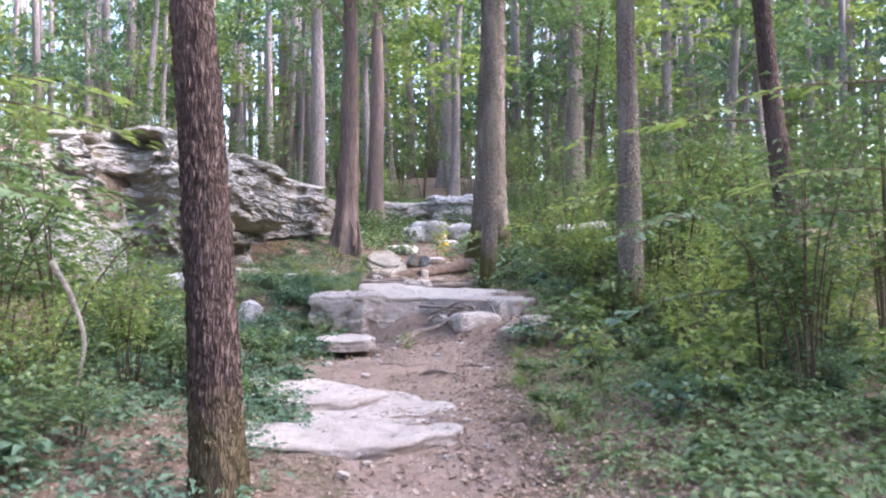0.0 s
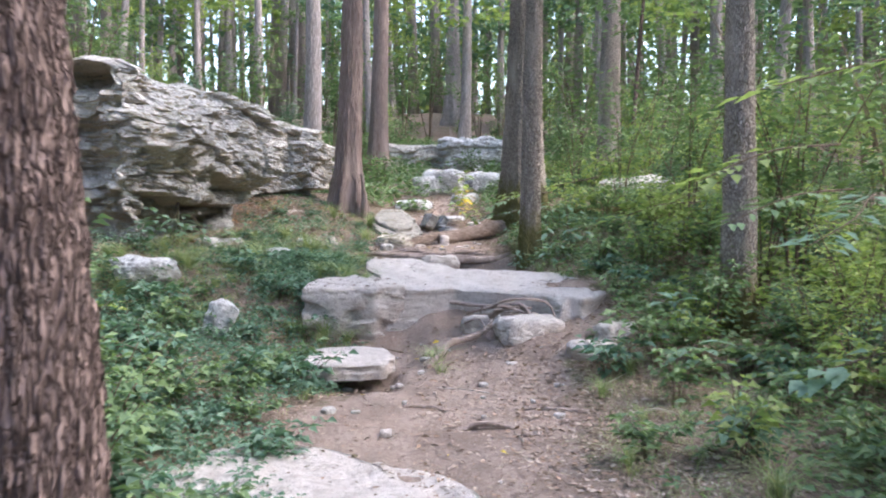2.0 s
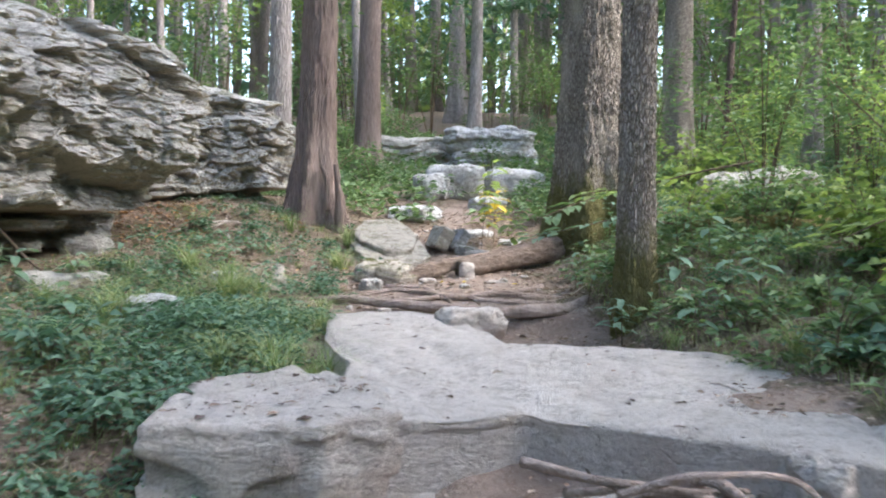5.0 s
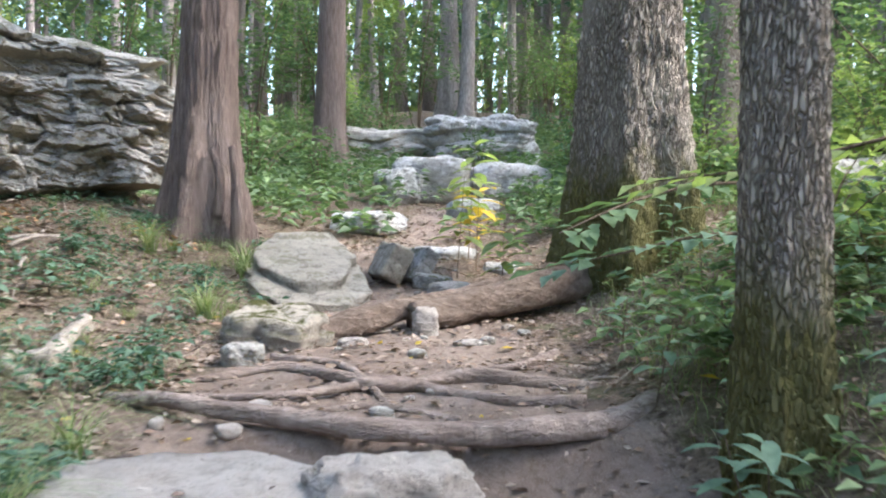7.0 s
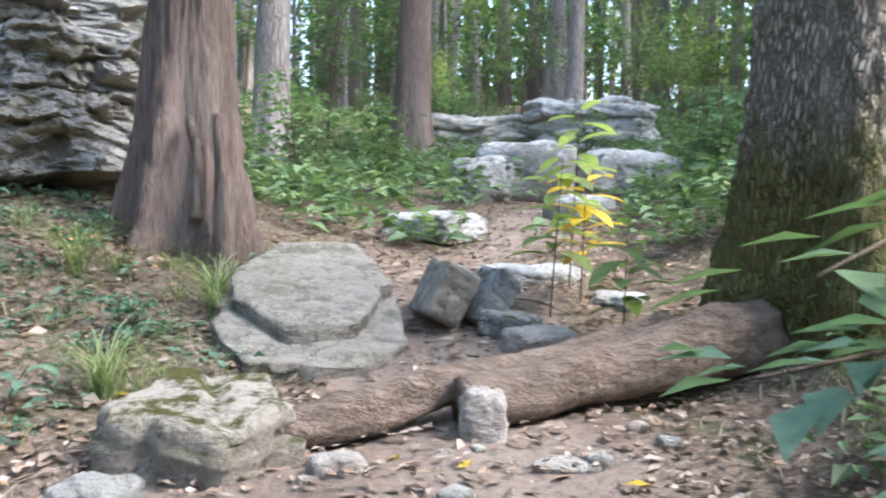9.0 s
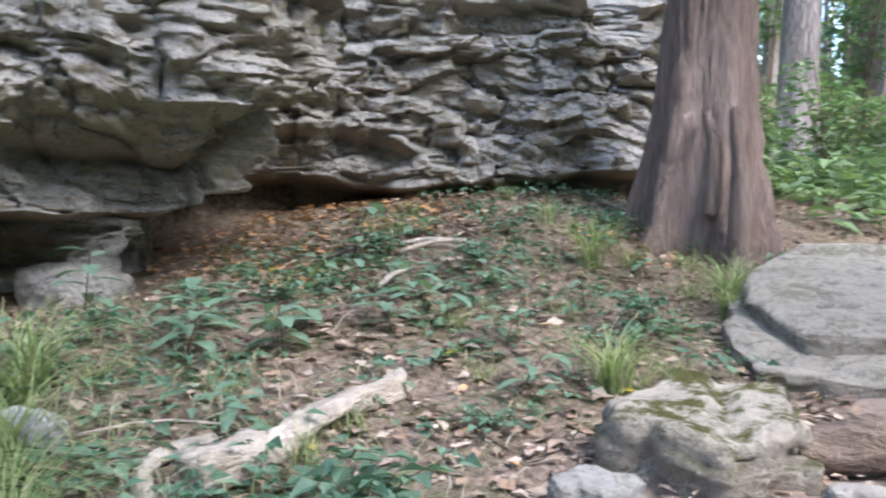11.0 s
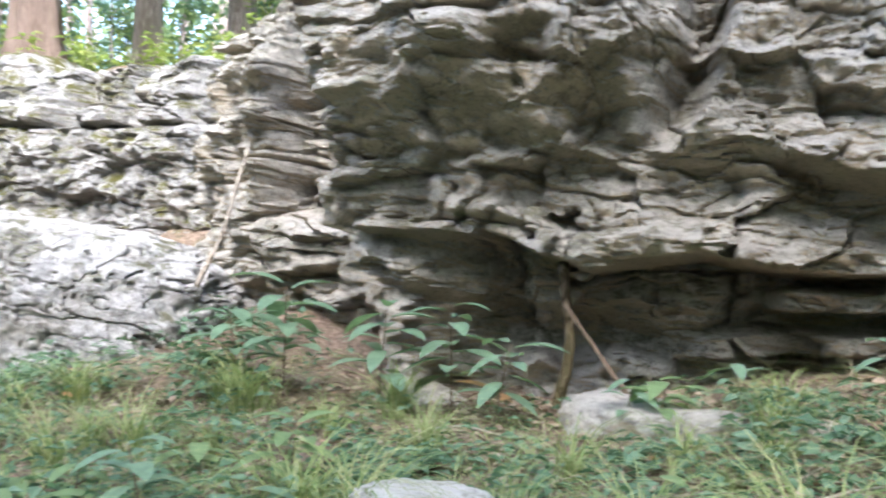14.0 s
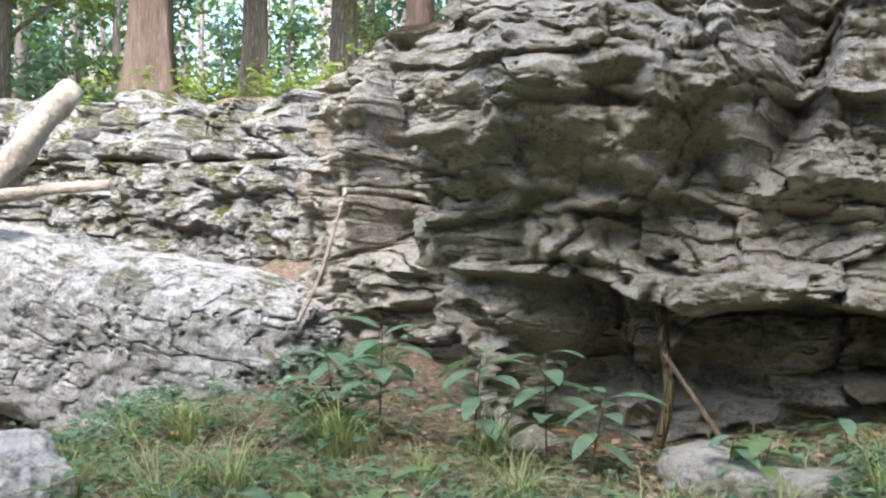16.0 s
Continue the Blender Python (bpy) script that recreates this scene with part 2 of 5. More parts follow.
def hashed(ix, iy, iz, seed):
    n = (ix * 374761393 + iy * 668265263 + iz * 2147483647 + seed * 1274126177) & 0xFFFFFFFF
    n = ((n ^ (n >> 13)) * 1274126177) & 0xFFFFFFFF
    n = ((n ^ (n >> 16)) * 2246822519) & 0xFFFFFFFF
    return ((n ^ (n >> 15)) & 0xFFFFFF) / 16777215.0


def vn(x, y, z=0.0, seed=0):
    """Smooth value noise, -1 to 1, on arrays."""
    x, y, z = np.broadcast_arrays(np.asarray(x, float), np.asarray(y, float), np.asarray(z, float))
    i, j, k = (np.floor(c).astype(np.int64) for c in (x, y, z))
    u, v, w = x - i, y - j, z - k
    u, v, w = u * u * (3 - 2 * u), v * v * (3 - 2 * v), w * w * (3 - 2 * w)
    out = 0
    for a in (0, 1):
        for b in (0, 1):
            for c in (0, 1):
                out = out + hashed(i + a, j + b, k + c, seed) * (u if a else 1 - u) * (v if b else 1 - v) * (w if c else 1 - w)
    return out * 2 - 1


def fbm(x, y, z=0.0, octaves=4, seed=0):
    out, amp, f = 0, 0.5, 1.0
    for o in range(octaves):
        out = out + amp * vn(np.asarray(x) * f, np.asarray(y) * f, np.asarray(z) * f, seed + o * 17)
        amp, f = amp * 0.5, f * 2.03
    return out


def mesh_from(name, verts, faces, material, smooth=True):
    """A mesh from an array of places and an array of equal-sided faces."""
    verts, faces = np.asarray(verts, np.float32), np.asarray(faces, np.int32)
    me = bpy.data.meshes.new(name)
    n, k = faces.shape
    me.vertices.add(len(verts))
    me.vertices.foreach_set("co", verts.ravel())
    me.loops.add(n * k)
    me.loops.foreach_set("vertex_index", faces.ravel())
    me.polygons.add(n)
    me.polygons.foreach_set("loop_start", np.arange(0, n * k, k, dtype=np.int32))
    me.polygons.foreach_set("use_smooth", np.full(n, smooth))
    me.update(calc_edges=True)
    me.validate()
    me.materials.append(material)
    return me


def grid_faces(rows, cols, wrap=False):
    r, c = np.meshgrid(np.arange(rows - 1), np.arange(cols if wrap else cols - 1), indexing="ij")
    r, c = r.ravel(), c.ravel()
    d = (c + 1) % cols
    return np.stack([r * cols + c, r * cols + d, (r + 1) * cols + d, (r + 1) * cols + c], 1)


def child(name, me, parent, label=""):
    ob = new(name, me)
    ob.parent = parent
    return tagged(ob, label)


def root_at(name, x, y, z, label, category, group="", rz=0.0):
    e = new(name)
    e.matrix_world = pose(x, y, z, 0, 0, rz)
    return tagged(e, label, category, group)


def tube(points, radii, segs=8, rough=0.0, seed=0, closed=True):
    """Verts and quads of a bent, tapering tube along points, with an uneven skin."""
    p = np.asarray(points, float)
    r = np.asarray(radii, float)
    n = len(p)
    t = np.gradient(p, axis=0)
    t /= np.linalg.norm(t, axis=1)[:, None] + 1e-9
    ref = np.array((0, 0, 1.0)) if abs(t[:, 2]).mean() < 0.7 else np.array((1.0, 0, 0))
    u = np.cross(t, ref)
    u /= np.linalg.norm(u, axis=1)[:, None] + 1e-9
    w = np.cross(u, t)
    a = np.linspace(0, 2 * math.pi, segs, endpoint=False)
    ca, sa = np.cos(a)[None, :, None], np.sin(a)[None, :, None]
    rr = r[:, None] * np.ones(segs)[None]
    if rough:
        run = np.concatenate([[0], np.cumsum(np.linalg.norm(np.diff(p, axis=0), axis=1))])[:, None]
        rr = rr * (1 + rough * 1.4 * fbm(np.cos(a)[None] * 1.6 + seed, np.sin(a)[None] * 1.6, run * 5, 4, seed))
    v = p[:, None, :] + rr[:, :, None] * (ca * u[:, None, :] + sa * w[:, None, :])
    v = v.reshape(-1, 3)
    f = grid_faces(n, segs, True)
    if closed:
        v = np.vstack([v, p[:1], p[-1:]])
        i = np.arange(segs)
        j = (i + 1) % segs
        base, top = n * segs, n * segs + 1
        caps = np.concatenate([np.stack([j, i, np.full(segs, base), np.full(segs, base)], 1)[:, :3],
                               np.stack([(n - 1) * segs + i, (n - 1) * segs + j, np.full(segs, top)], 1)])
        f = np.concatenate([np.concatenate([f[:, [0, 1, 2]], f[:, [0, 2, 3]]]), caps])
    return v, f


def smooth_line(points, n):
    """n places along a gentle curve through the points."""
    p = np.asarray(points, float)
    d = np.concatenate([[0], np.cumsum(np.linalg.norm(np.diff(p, axis=0), axis=1))])
    m = np.gradient(p, d, axis=0)
    s = np.linspace(0, d[-1], n)
    k = np.clip(np.searchsorted(d, s, "right") - 1, 0, len(p) - 2)
    h = (d[k + 1] - d[k])[:, None]
    t = ((s - d[k])[:, None]) / h
    return (2 * t**3 - 3 * t**2 + 1) * p[k] + (t**3 - 2 * t**2 + t) * h * m[k] + (-2 * t**3 + 3 * t**2) * p[k + 1] + (t**3 - t**2) * h * m[k + 1]


def joined(pieces):
    vs, fs, o = [], [], 0
    for v, f in pieces:
        vs.append(v)
        fs.append(f + o)
        o += len(v)
    return np.concatenate(vs), np.concatenate(fs)


def leaves(centres, along, normal, length, width, fold=0.25, droop=0.15):
    """Pointed leaves: six corners and four triangles each, folded along the midrib and drooping at the tip."""
    n = len(centres)
    along = along / (np.linalg.norm(along, axis=1)[:, None] + 1e-9)
    side = np.cross(normal, along)
    side /= np.linalg.norm(side, axis=1)[:, None] + 1e-9
    up = np.cross(along, side)
    L, W = np.broadcast_to(length, n)[:, None], np.broadcast_to(width, n)[:, None]
    p0 = centres
    p1 = centres + along * L * 0.4 - side * W * 0.5 + up * W * fold
    p2 = centres + along * L * 0.45 - up * W * 0.05
    p3 = centres + along * L * 0.4 + side * W * 0.5 + up * W * fold
    p4 = centres + along * L - up * L * droop
    v = np.stack([p0, p1, p2, p3, p4], 1).reshape(-1, 3)
    b = (np.arange(n) * 5)[:, None, None]
    f = (np.array([[0, 2, 1], [0, 3, 2], [1, 2, 4], [2, 3, 4]])[None] + b).reshape(-1, 3)
    return v, f


def blades(base, height, lean, width, rng):
    """Arching grass blades of five narrowing segments."""
    n = len(base)
    a = rng.uniform(0, 2 * math.pi, n)
    d = np.stack([np.cos(a), np.sin(a), np.zeros(n)], 1)
    s = np.stack([-np.sin(a), np.cos(a), np.zeros(n)], 1) * width[:, None] / 2
    h, l = height[:, None], lean[:, None]
    rows = []
    for u in (0.0, 0.25, 0.5, 0.72, 0.9):
        p = base + d * l * u**1.7 + np.array((0, 0, 1.0)) * h * (2.1 * u - 1.35 * u**2)
        rows += [p - s * (1.0 - 0.65 * u), p + s * (1.0 - 0.65 * u)]
    rows.append(base + d * l + np.array((0, 0, 0.68)) * h)
    f = [[2 * i + a, 2 * i + b, 2 * i + c] for i in range(4) for a, b, c in ((0, 1, 3), (0, 3, 2))] + [[8, 9, 10]]
    return np.stack(rows, 1).reshape(-1, 3), (np.array(f)[None] + (np.arange(n) * 11)[:, None, None]).reshape(-1, 3)


def boulder_mesh(name, size, seed, material, strata=0.0, n=40, rough=0.22, square=3.8):
    """A rounded block with uneven, layered faces; its origin is at the middle of its underside."""
    i = np.linspace(-1, 1, n)
    a, b = np.meshgrid(i, i, indexing="ij")
    one = np.ones_like(a)
    sides = [(a, b, one), (b, a, -one), (one, a, b), (-one, b, a), (b, one, a), (a, -one, b)]
    v = np.concatenate([np.stack(s, -1).reshape(-1, 3) for s in sides])
    f = np.concatenate([grid_faces(n, n) + k * n * n for k in range(6)])
    f = f[:, ::-1]
    _, first, back = np.unique(np.round(v * 1e4).astype(int), axis=0, return_index=True, return_inverse=True)
    v, f = v[first], back.ravel()[f]
    r = (np.abs(v) ** square).sum(1) ** (1 / square)
    v = v / r[:, None]
    w = v * np.array(size) / 2
    q = w / max(size) * 3 + seed * 3.7
    d = 1 + rough * 1.6 * fbm(q[:, 0], q[:, 1], q[:, 2], 4, seed) + rough * 0.5 * np.abs(fbm(q[:, 0] * 4, q[:, 1] * 4, q[:, 2] * 5, 3, seed + 5))
    if n > 100:
        d = d - 0.035 * step(0.07, 0.0, np.abs(fbm(q[:, 0] * 2.2, q[:, 1] * 2.2, q[:, 2] * 4, 5, seed + 7)) * 2) - 0.03 * step(0.08, 0.0, np.abs(fbm(q[:, 0] * 5, q[:, 1] * 5, q[:, 2] * 8, 4, seed + 8)) * 1.6)
        d = d + 0.02 * np.abs(fbm(q[:, 0] * 8, q[:, 1] * 8, q[:, 2] * 10, 4, seed + 9)) - 0.025 * step(0.45, 0.7, vn(q[:, 0] * 22, q[:, 1] * 22, q[:, 2] * 22, seed + 6))
    w = w * d[:, None]
    if strata:
        zz = w[:, 2] / strata + 0.8 * vn(q[:, 0], q[:, 1], 0, seed)
        k = np.floor(zz)
        fr = zz - k
        out = 0.5 * vn(k * 3.1, q[:, 0] * 1.3, q[:, 1] * 1.3, seed + 3) + 0.35 * (4 * fr * (1 - fr)) ** 0.35
        w[:, :2] *= (1 + 0.2 * (out[:, None] - 0.3))
    w[:, 2] += size[2] / 2
    return mesh_from(name, w, f, material)


def boulder(name, x, y, z, size, label, seed, material=None, rz=0, rx=0, ry=0, category="rock", group="", **k):
    ob = new(name, boulder_mesh(name, size, seed, material or ROCK, **k))
    ob.matrix_world = pose(x, y, z, rx, ry, rz)
    return tagged(ob, label, category, group)


def slab(name, outline, top, slope, thick, label, seed, material, pitch=96, rings=46, category="rock", group="", ledges=0.05, uneven=1.0):
    """A flat-topped stone inside an outline in plan; slope: rise of its top per metre to the right and ahead of its middle."""
    o = np.array(outline, float)
    mid = o.mean(0)
    q = np.vstack([o, o[:1]]) - mid
    a = np.linspace(-math.pi, math.pi, pitch, endpoint=False)
    r = np.zeros(pitch)
    for (ax, ay), (bx, by) in zip(q[:-1], q[1:]):
        ex, ey = bx - ax, by - ay
        den = np.cos(a) * ey - np.sin(a) * ex
        with np.errstate(divide="ignore", invalid="ignore"):
            dist, u = (ax * ey - ay * ex) / den, (ax * np.sin(a) - ay * np.cos(a)) / den
        r = np.maximum(r, np.where((dist > 0) & (u >= -1e-6) & (u <= 1 + 1e-6) & np.isfinite(dist), dist, 0))
    r = r + 0.04 * fbm(np.cos(a) * 4, np.sin(a) * 4, seed, 3, seed)
    nt = int(rings * 0.6)
    u = np.concatenate([np.linspace(0, 0.97, nt), np.full(rings - nt, 1.0)])[:, None]
    down = np.concatenate([np.zeros(nt), np.linspace(0.0, 1, rings - nt)])[:, None]
    edge = np.clip((u - 0.9) / 0.1, 0, 1)
    k = np.floor(down * thick / ledges + 0.7 * vn(np.cos(a) * 2, np.sin(a) * 2, seed, seed)[None])
    inset = 0.05 * uneven * vn(k * 2.3, np.cos(a)[None] * 3, np.sin(a)[None] * 3, seed + 4) * (down > 0.1) - 0.16 * uneven * down**2 * thick
    rr = r[None] * u + inset
    x, y = rr * np.cos(a)[None], rr * np.sin(a)[None]
    wx, wy = x + mid[0], y + mid[1]
    z = slope[0] * x + slope[1] * y + 0.05 * uneven * fbm(wx * 1.3, wy * 1.3, seed, 4, seed + 1) + 0.03 * fbm(wx * 6, wy * 6, seed, 3, seed + 2) * uneven - 0.03 * uneven * edge**2 - down * thick
    z = z - 0.025 * step(0.12, 0.0, np.abs(vn(wx * 1.1 + wy * 0.5, wy * 0.9, seed, seed + 8))) * (down == 0)
    v = np.stack([x, y, z + top], -1).reshape(-1, 3)
    ob = new(name, mesh_from(name, v, grid_faces(rings, pitch, True), material))
    ob.location = (mid[0], mid[1], 0)
    return tagged(ob, label, category, group)


def strand(name, points, r0, r1, label, category, material, n=24, segs=8, rough=0.35, seed=1, group="", level=True):
    """A root, log or stick along a gentle curve; heights count from the ground."""
    p = [(x, y, (float(land(x, y)) if level else 0) + z) for x, y, z in points]
    line = smooth_line(p, n)
    run = np.linspace(0, np.linalg.norm(line[-1] - line[0]), n) * 3.5
    line = line + rough * 0.09 * np.stack([vn(run, seed, 0, seed), vn(run, seed, 5, seed), 0.6 * vn(run, seed, 9, seed)], 1) * min(1.0, 0.3 + 12 * r0)
    v, f = tube(line - line[0], np.linspace(r0, r1, n), segs, rough, seed)
    ob = new(name, mesh_from(name, v, f, material))
    ob.location = line[0]
    return tagged(ob, label, category, group)


# ---- the lie of the land ----
PROFILE = ((-60, -0.6), (0, -0.4), (5.6, -0.36), (6.2, -0.22), (9.3, -0.16), (11.2, 0.06), (12.4, 0.2), (12.9, 0.4), (13.4, 0.5), (14.6, 0.64), (15.6, 0.68),
           (16.3, 0.78), (17.4, 0.84), (18.3, 0.93), (19.5, 1.18), (22, 1.55), (24, 1.82), (29, 2.55), (35, 3.5), (48, 5.6), (80, 9), (150, 14), (400, 22))
CLIFF = ((-7.8, 9.6), (-7.5, 11.2), (-7.1, 12.9), (-5.6, 13.7), (-4.4, 14.4), (-3.75, 15.5), (-3.6, 16.6), (-3.35, 17.6), (-3.9, 18.4), (-3.7, 19.4), (-3.0, 20.3), (-3.3, 21.2))


def step(a, b, x):
    t = np.clip((x - a) / (b - a), 0, 1)
    return t * t * (3 - 2 * t)


def cliff_x(y):
    c = np.array(CLIFF)
    return np.interp(y, c[:, 1], c[:, 0])


def land(x, y):
    x, y = np.asarray(x, float), np.asarray(y, float)
    p = np.array(PROFILE)
    z = np.interp(y, p[:, 0], p[:, 1])
    left = step(-1.0, -3.4, x)
    right = step(0.25, 1.6, x)
    z = z + left * (0.2 + 0.06 * step(12, 15, y) + 0.19 * step(16, 19, y)) * step(24, 20, y)
    z = z + right * (0.12 + 0.38 * step(13, 16, y)) * step(24, 19, y)
    z = z + step(4, 14, x) * 0.8 * step(40, 10, y)
    z = z + 0.2 * step(-0.2, 0.6, x) * step(2.2, 1.4, x) * step(10.8, 11.8, y) * step(14, 13, y)
    z = z - 0.15 * step(-0.45, -0.85, x) * step(-2.2, -1.8, x) * step(11.2, 11.8, y) * step(13.0, 12.6, y)
    z = z - 0.12 * step(-0.7, -0.9, x) * step(-1.8, -1.6, x) * step(10.5, 10.8, y) * step(11.4, 11.2, y)
    z = z - 0.13 * step(-1.35, -1.1, x) * step(1.0, 0.6, x) * step(14.3, 14.6, y) * step(16.05, 15.9, y)
    z = z + 0.28 * step(-3.3, -4.7, x) * step(10.2, 11.8, y) * step(15.2, 14, y)
    c = cliff_x(y)
    on = step(0.0, -0.5, x - (c - 1.0)) * step(8.8, 10.2, y) * step(22.5, 20.6, y)
    shelf = 2.75 + 0.12 * np.clip(-x - 4, 0, 30)
    z = z + on * np.maximum(0, shelf - z)
    z = z + step(-4.5, -9, x) * (1 - on) * 1.5 * step(60, 25, y)
    z = z + 0.07 * fbm(x * 1.1, y * 1.1, 0, 4, 3) + 0.5 * vn(x * 0.12, y * 0.12, 0, 4) * step(8, 20, np.hypot(x, y - 14))
    return z


def trodden(x, y):
    x = x + 0.25 * fbm(np.asarray(x) * 2.2, np.asarray(y) * 2.2, 5, 3, 6)
    mid = np.interp(y, [0, 6, 9.5, 11.2, 12, 14, 16, 18, 20, 24], [-0.2, -0.1, -0.45, -0.25, 0.05, -0.2, -0.5, -0.5, -0.6, 0.1])
    half = np.interp(y, [0, 6, 9.5, 11.2, 12, 14, 16, 18, 20, 24, 30], [0.45, 0.5, 1.0, 0.9, 1.15, 1.0, 0.95, 0.6, 0.32, 0.15, 0.05])
    return step(1.3, 0.7, np.abs(np.asarray(x) - mid) / half)

# ---- ground ----
def spaced(fine_a, fine_b, pitch, far_a, far_b):
    out, s, x = [], pitch, fine_b
    mid = list(np.arange(fine_a, fine_b, pitch))
    while x < far_b:
        out.append(x)
        s *= 1.12
        x += s
    low, s, x = [], pitch * 1.12, fine_a - pitch
    while x > far_a:
        low.append(x)
        s *= 1.12
        x -= s
    return np.array(low[::-1] + mid + out + [far_b])


gx, gy = spaced(-5.2, 3.2, 0.045, -300, 300), spaced(3.5, 21.5, 0.05, -200, 400)
GX, GY = np.meshgrid(gx, gy, indexing="xy")
GZ = land(GX, GY)
near = step(12, 6, np.hypot(GX, (GY - 12) * 0.6))
GZ = GZ + near * (0.02 * fbm(GX * 5, GY * 5, 0, 3, 8) + 0.012 * np.abs(fbm(GX * 14, GY * 14, 0, 2, 9)))
gm = mesh_from("ground", np.stack([GX, GY, GZ], -1).reshape(-1, 3), grid_faces(len(gy), len(gx)), SOIL)
at = gm.attributes.new("trodden", "FLOAT", "POINT")
at.data.foreach_set("value", trodden(GX, GY).ravel().astype(np.float32))
tagged(new("ground", gm), "woodland ground of bare trodden soil and leaf litter", kind="structure")


# ---- rock faces ----
def foot_height(x, y):
    return float(land(x + 0.5, y))


def weathered_face(name, line, foot, top, back, label, seed, shape, material=None, pitch=0.012, beds=0.17, rough=1.0, core=None, cells=1.0, dip=0.06):
    """A rock face along a line in plan: its large form from shape(s, z), then beds with sharp undersides, blocks, pits and cracks."""
    p = np.array([(x, y, 0) for x, y in line])
    length = np.linalg.norm(np.diff(p, axis=0), axis=1).sum()
    ns = int(length / pitch)
    base = smooth_line(p, ns)
    t = np.gradient(base, axis=0)
    t = np.stack([np.convolve(np.pad(t[:, i], 12, "edge"), np.ones(25) / 25, "valid") for i in range(2)], 1)
    t /= np.linalg.norm(t, axis=1)[:, None]
    out = np.stack([t[:, 1], -t[:, 0]], 1)
    s = np.linspace(0, length, ns)[:, None]
    lo = np.array([foot(a, b) for a, b in base[:, :2]])[:, None] - 0.3
    hi = np.interp(s, [k[0] * length for k in top], [k[1] for k in top]) + 0.14 * fbm(s * 1.5, 0, seed, 4, seed)
    nz, nb = int((hi.max() - lo.min()) / pitch), int(back / (pitch * 2.5))
    v = np.linspace(0, 1, nz)[None]
    z = lo + (hi - lo) * v
    ws = 0.10 * fbm(s * 1.7, z * 2.1, seed, 4, seed + 1)
    wz = 0.13 * fbm(s * 1.2, z * 1.5, seed + 4, 4, seed + 19) + 0.03 * fbm(s * 5, z * 4, seed + 2, 3, seed + 29)
    d = shape(s + 1.1 * ws, z + 0.5 * wz)
    d = d + rough * 0.15 * fbm(s * 0.95, z * 1.5, seed, 3, seed + 2)
    # bedding: a clean lower edge, then a slope back to the bed above
    for lay, amp, run, cut in ((beds * 2.2, 0.055, 1.3, 0.03), (beds, 0.04, 2.6, 0.025), (beds * 0.4, 0.017, 5.5, 0.01)):
        q = (z + wz * 1.15 + dip * s) / lay + 0.45 * vn(s * run * 0.8, z * 0.8, seed, seed + 7)
        k = np.floor(q)
        fr = q - k
        reach = vn(s * run, k * 5.3, 0, seed + 9) + 0.4 * vn(s * run * 3.3, k * 3.1, 2, seed + 10)
        shown = step(-0.1, 0.5, vn(s * run * 0.7, k * 2.7, 7, seed + 12))
        d = d + rough * amp * (reach + shown * (0.9 * np.minimum(fr / 0.12, 1) * (1 - 0.75 * fr**1.5) - 0.4))
        d = d - cut * step(0.07, 0.0, fr) * shown
    # blocks broken along upright joints
    for wide, tall, amp in ((1.3 * cells, 2.1 * cells, 0.12), (3.2 * cells, 4.6 * cells, 0.1), (9.0, 13.0, 0.035)):
        edge, own, tx, tz = chunks(s * wide + 0.7 * fbm(s * 2.2, z * 2.6, 1, 4, seed), (z + wz) * tall + 0.5 * fbm(s * 2.0, z * 2.2, 2, 4, seed), seed + int(wide * 10))
        d = d + rough * amp * (0.8 * own + 0.5 * own * tx - 0.35 * tz - 0.3 * step(0.06, 0.0, edge))
    d = d + 0.15 * rough * (0.35 - np.abs(fbm(s * 2.3 + ws, z * 3.2, seed, 4, seed + 11)) * 2.2)
    d = d + 0.045 * fbm(s * 9, z * 13, seed, 4, seed + 13) - 0.035 * step(0.35, 0.75, vn(s * 11, z * 17, seed, seed + 14))
    d = d - 0.13 * step(0.45, 0.75, vn(s * 2.1, z * 3.2, seed, seed + 21)) * rough
    d = d - 0.22 * step(0.8, 1.0, v)**2
    x = base[:, 0:1] + out[:, 0:1] * d
    y = base[:, 1:2] + out[:, 1:2] * d
    face = np.stack([x, y, z], -1)
    w = np.linspace(0, 1, nb)[None, 1:]
    if core:
        ty = np.clip(y[:, -1:], core[0][1], core[1][1])
        tx = np.interp(ty, (core[0][1], core[1][1]), (core[0][0], core[1][0]))
        bx, by = x[:, -1:] * (1 - w) + tx * w, y[:, -1:] * (1 - w) + ty * w
    else:
        bx, by = x[:, -1:] - back * w, y[:, -1:] + 0.1 * back * w
    fall = 0.0 if core else 1.0
    bz = hi + 0.16 * np.sqrt(w) + 0.16 * fbm(bx * 1.6, by * 2.6, 0, 5, seed + 3) * np.minimum(1, w * 5) - fall * step(0.85, 1, w)
    allv = np.concatenate([face, np.stack([bx, by, bz], -1)], 1)
    me = mesh_from(name, allv.reshape(-1, 3), grid_faces(allv.shape[0], allv.shape[1])[:, ::-1], material or ROCK, False)
    return tagged(new(name, me), label, "cliff", kind="structure")


def line_at(s, *points):
    return np.interp(s, [p[0] for p in points], [p[1] for p in points])


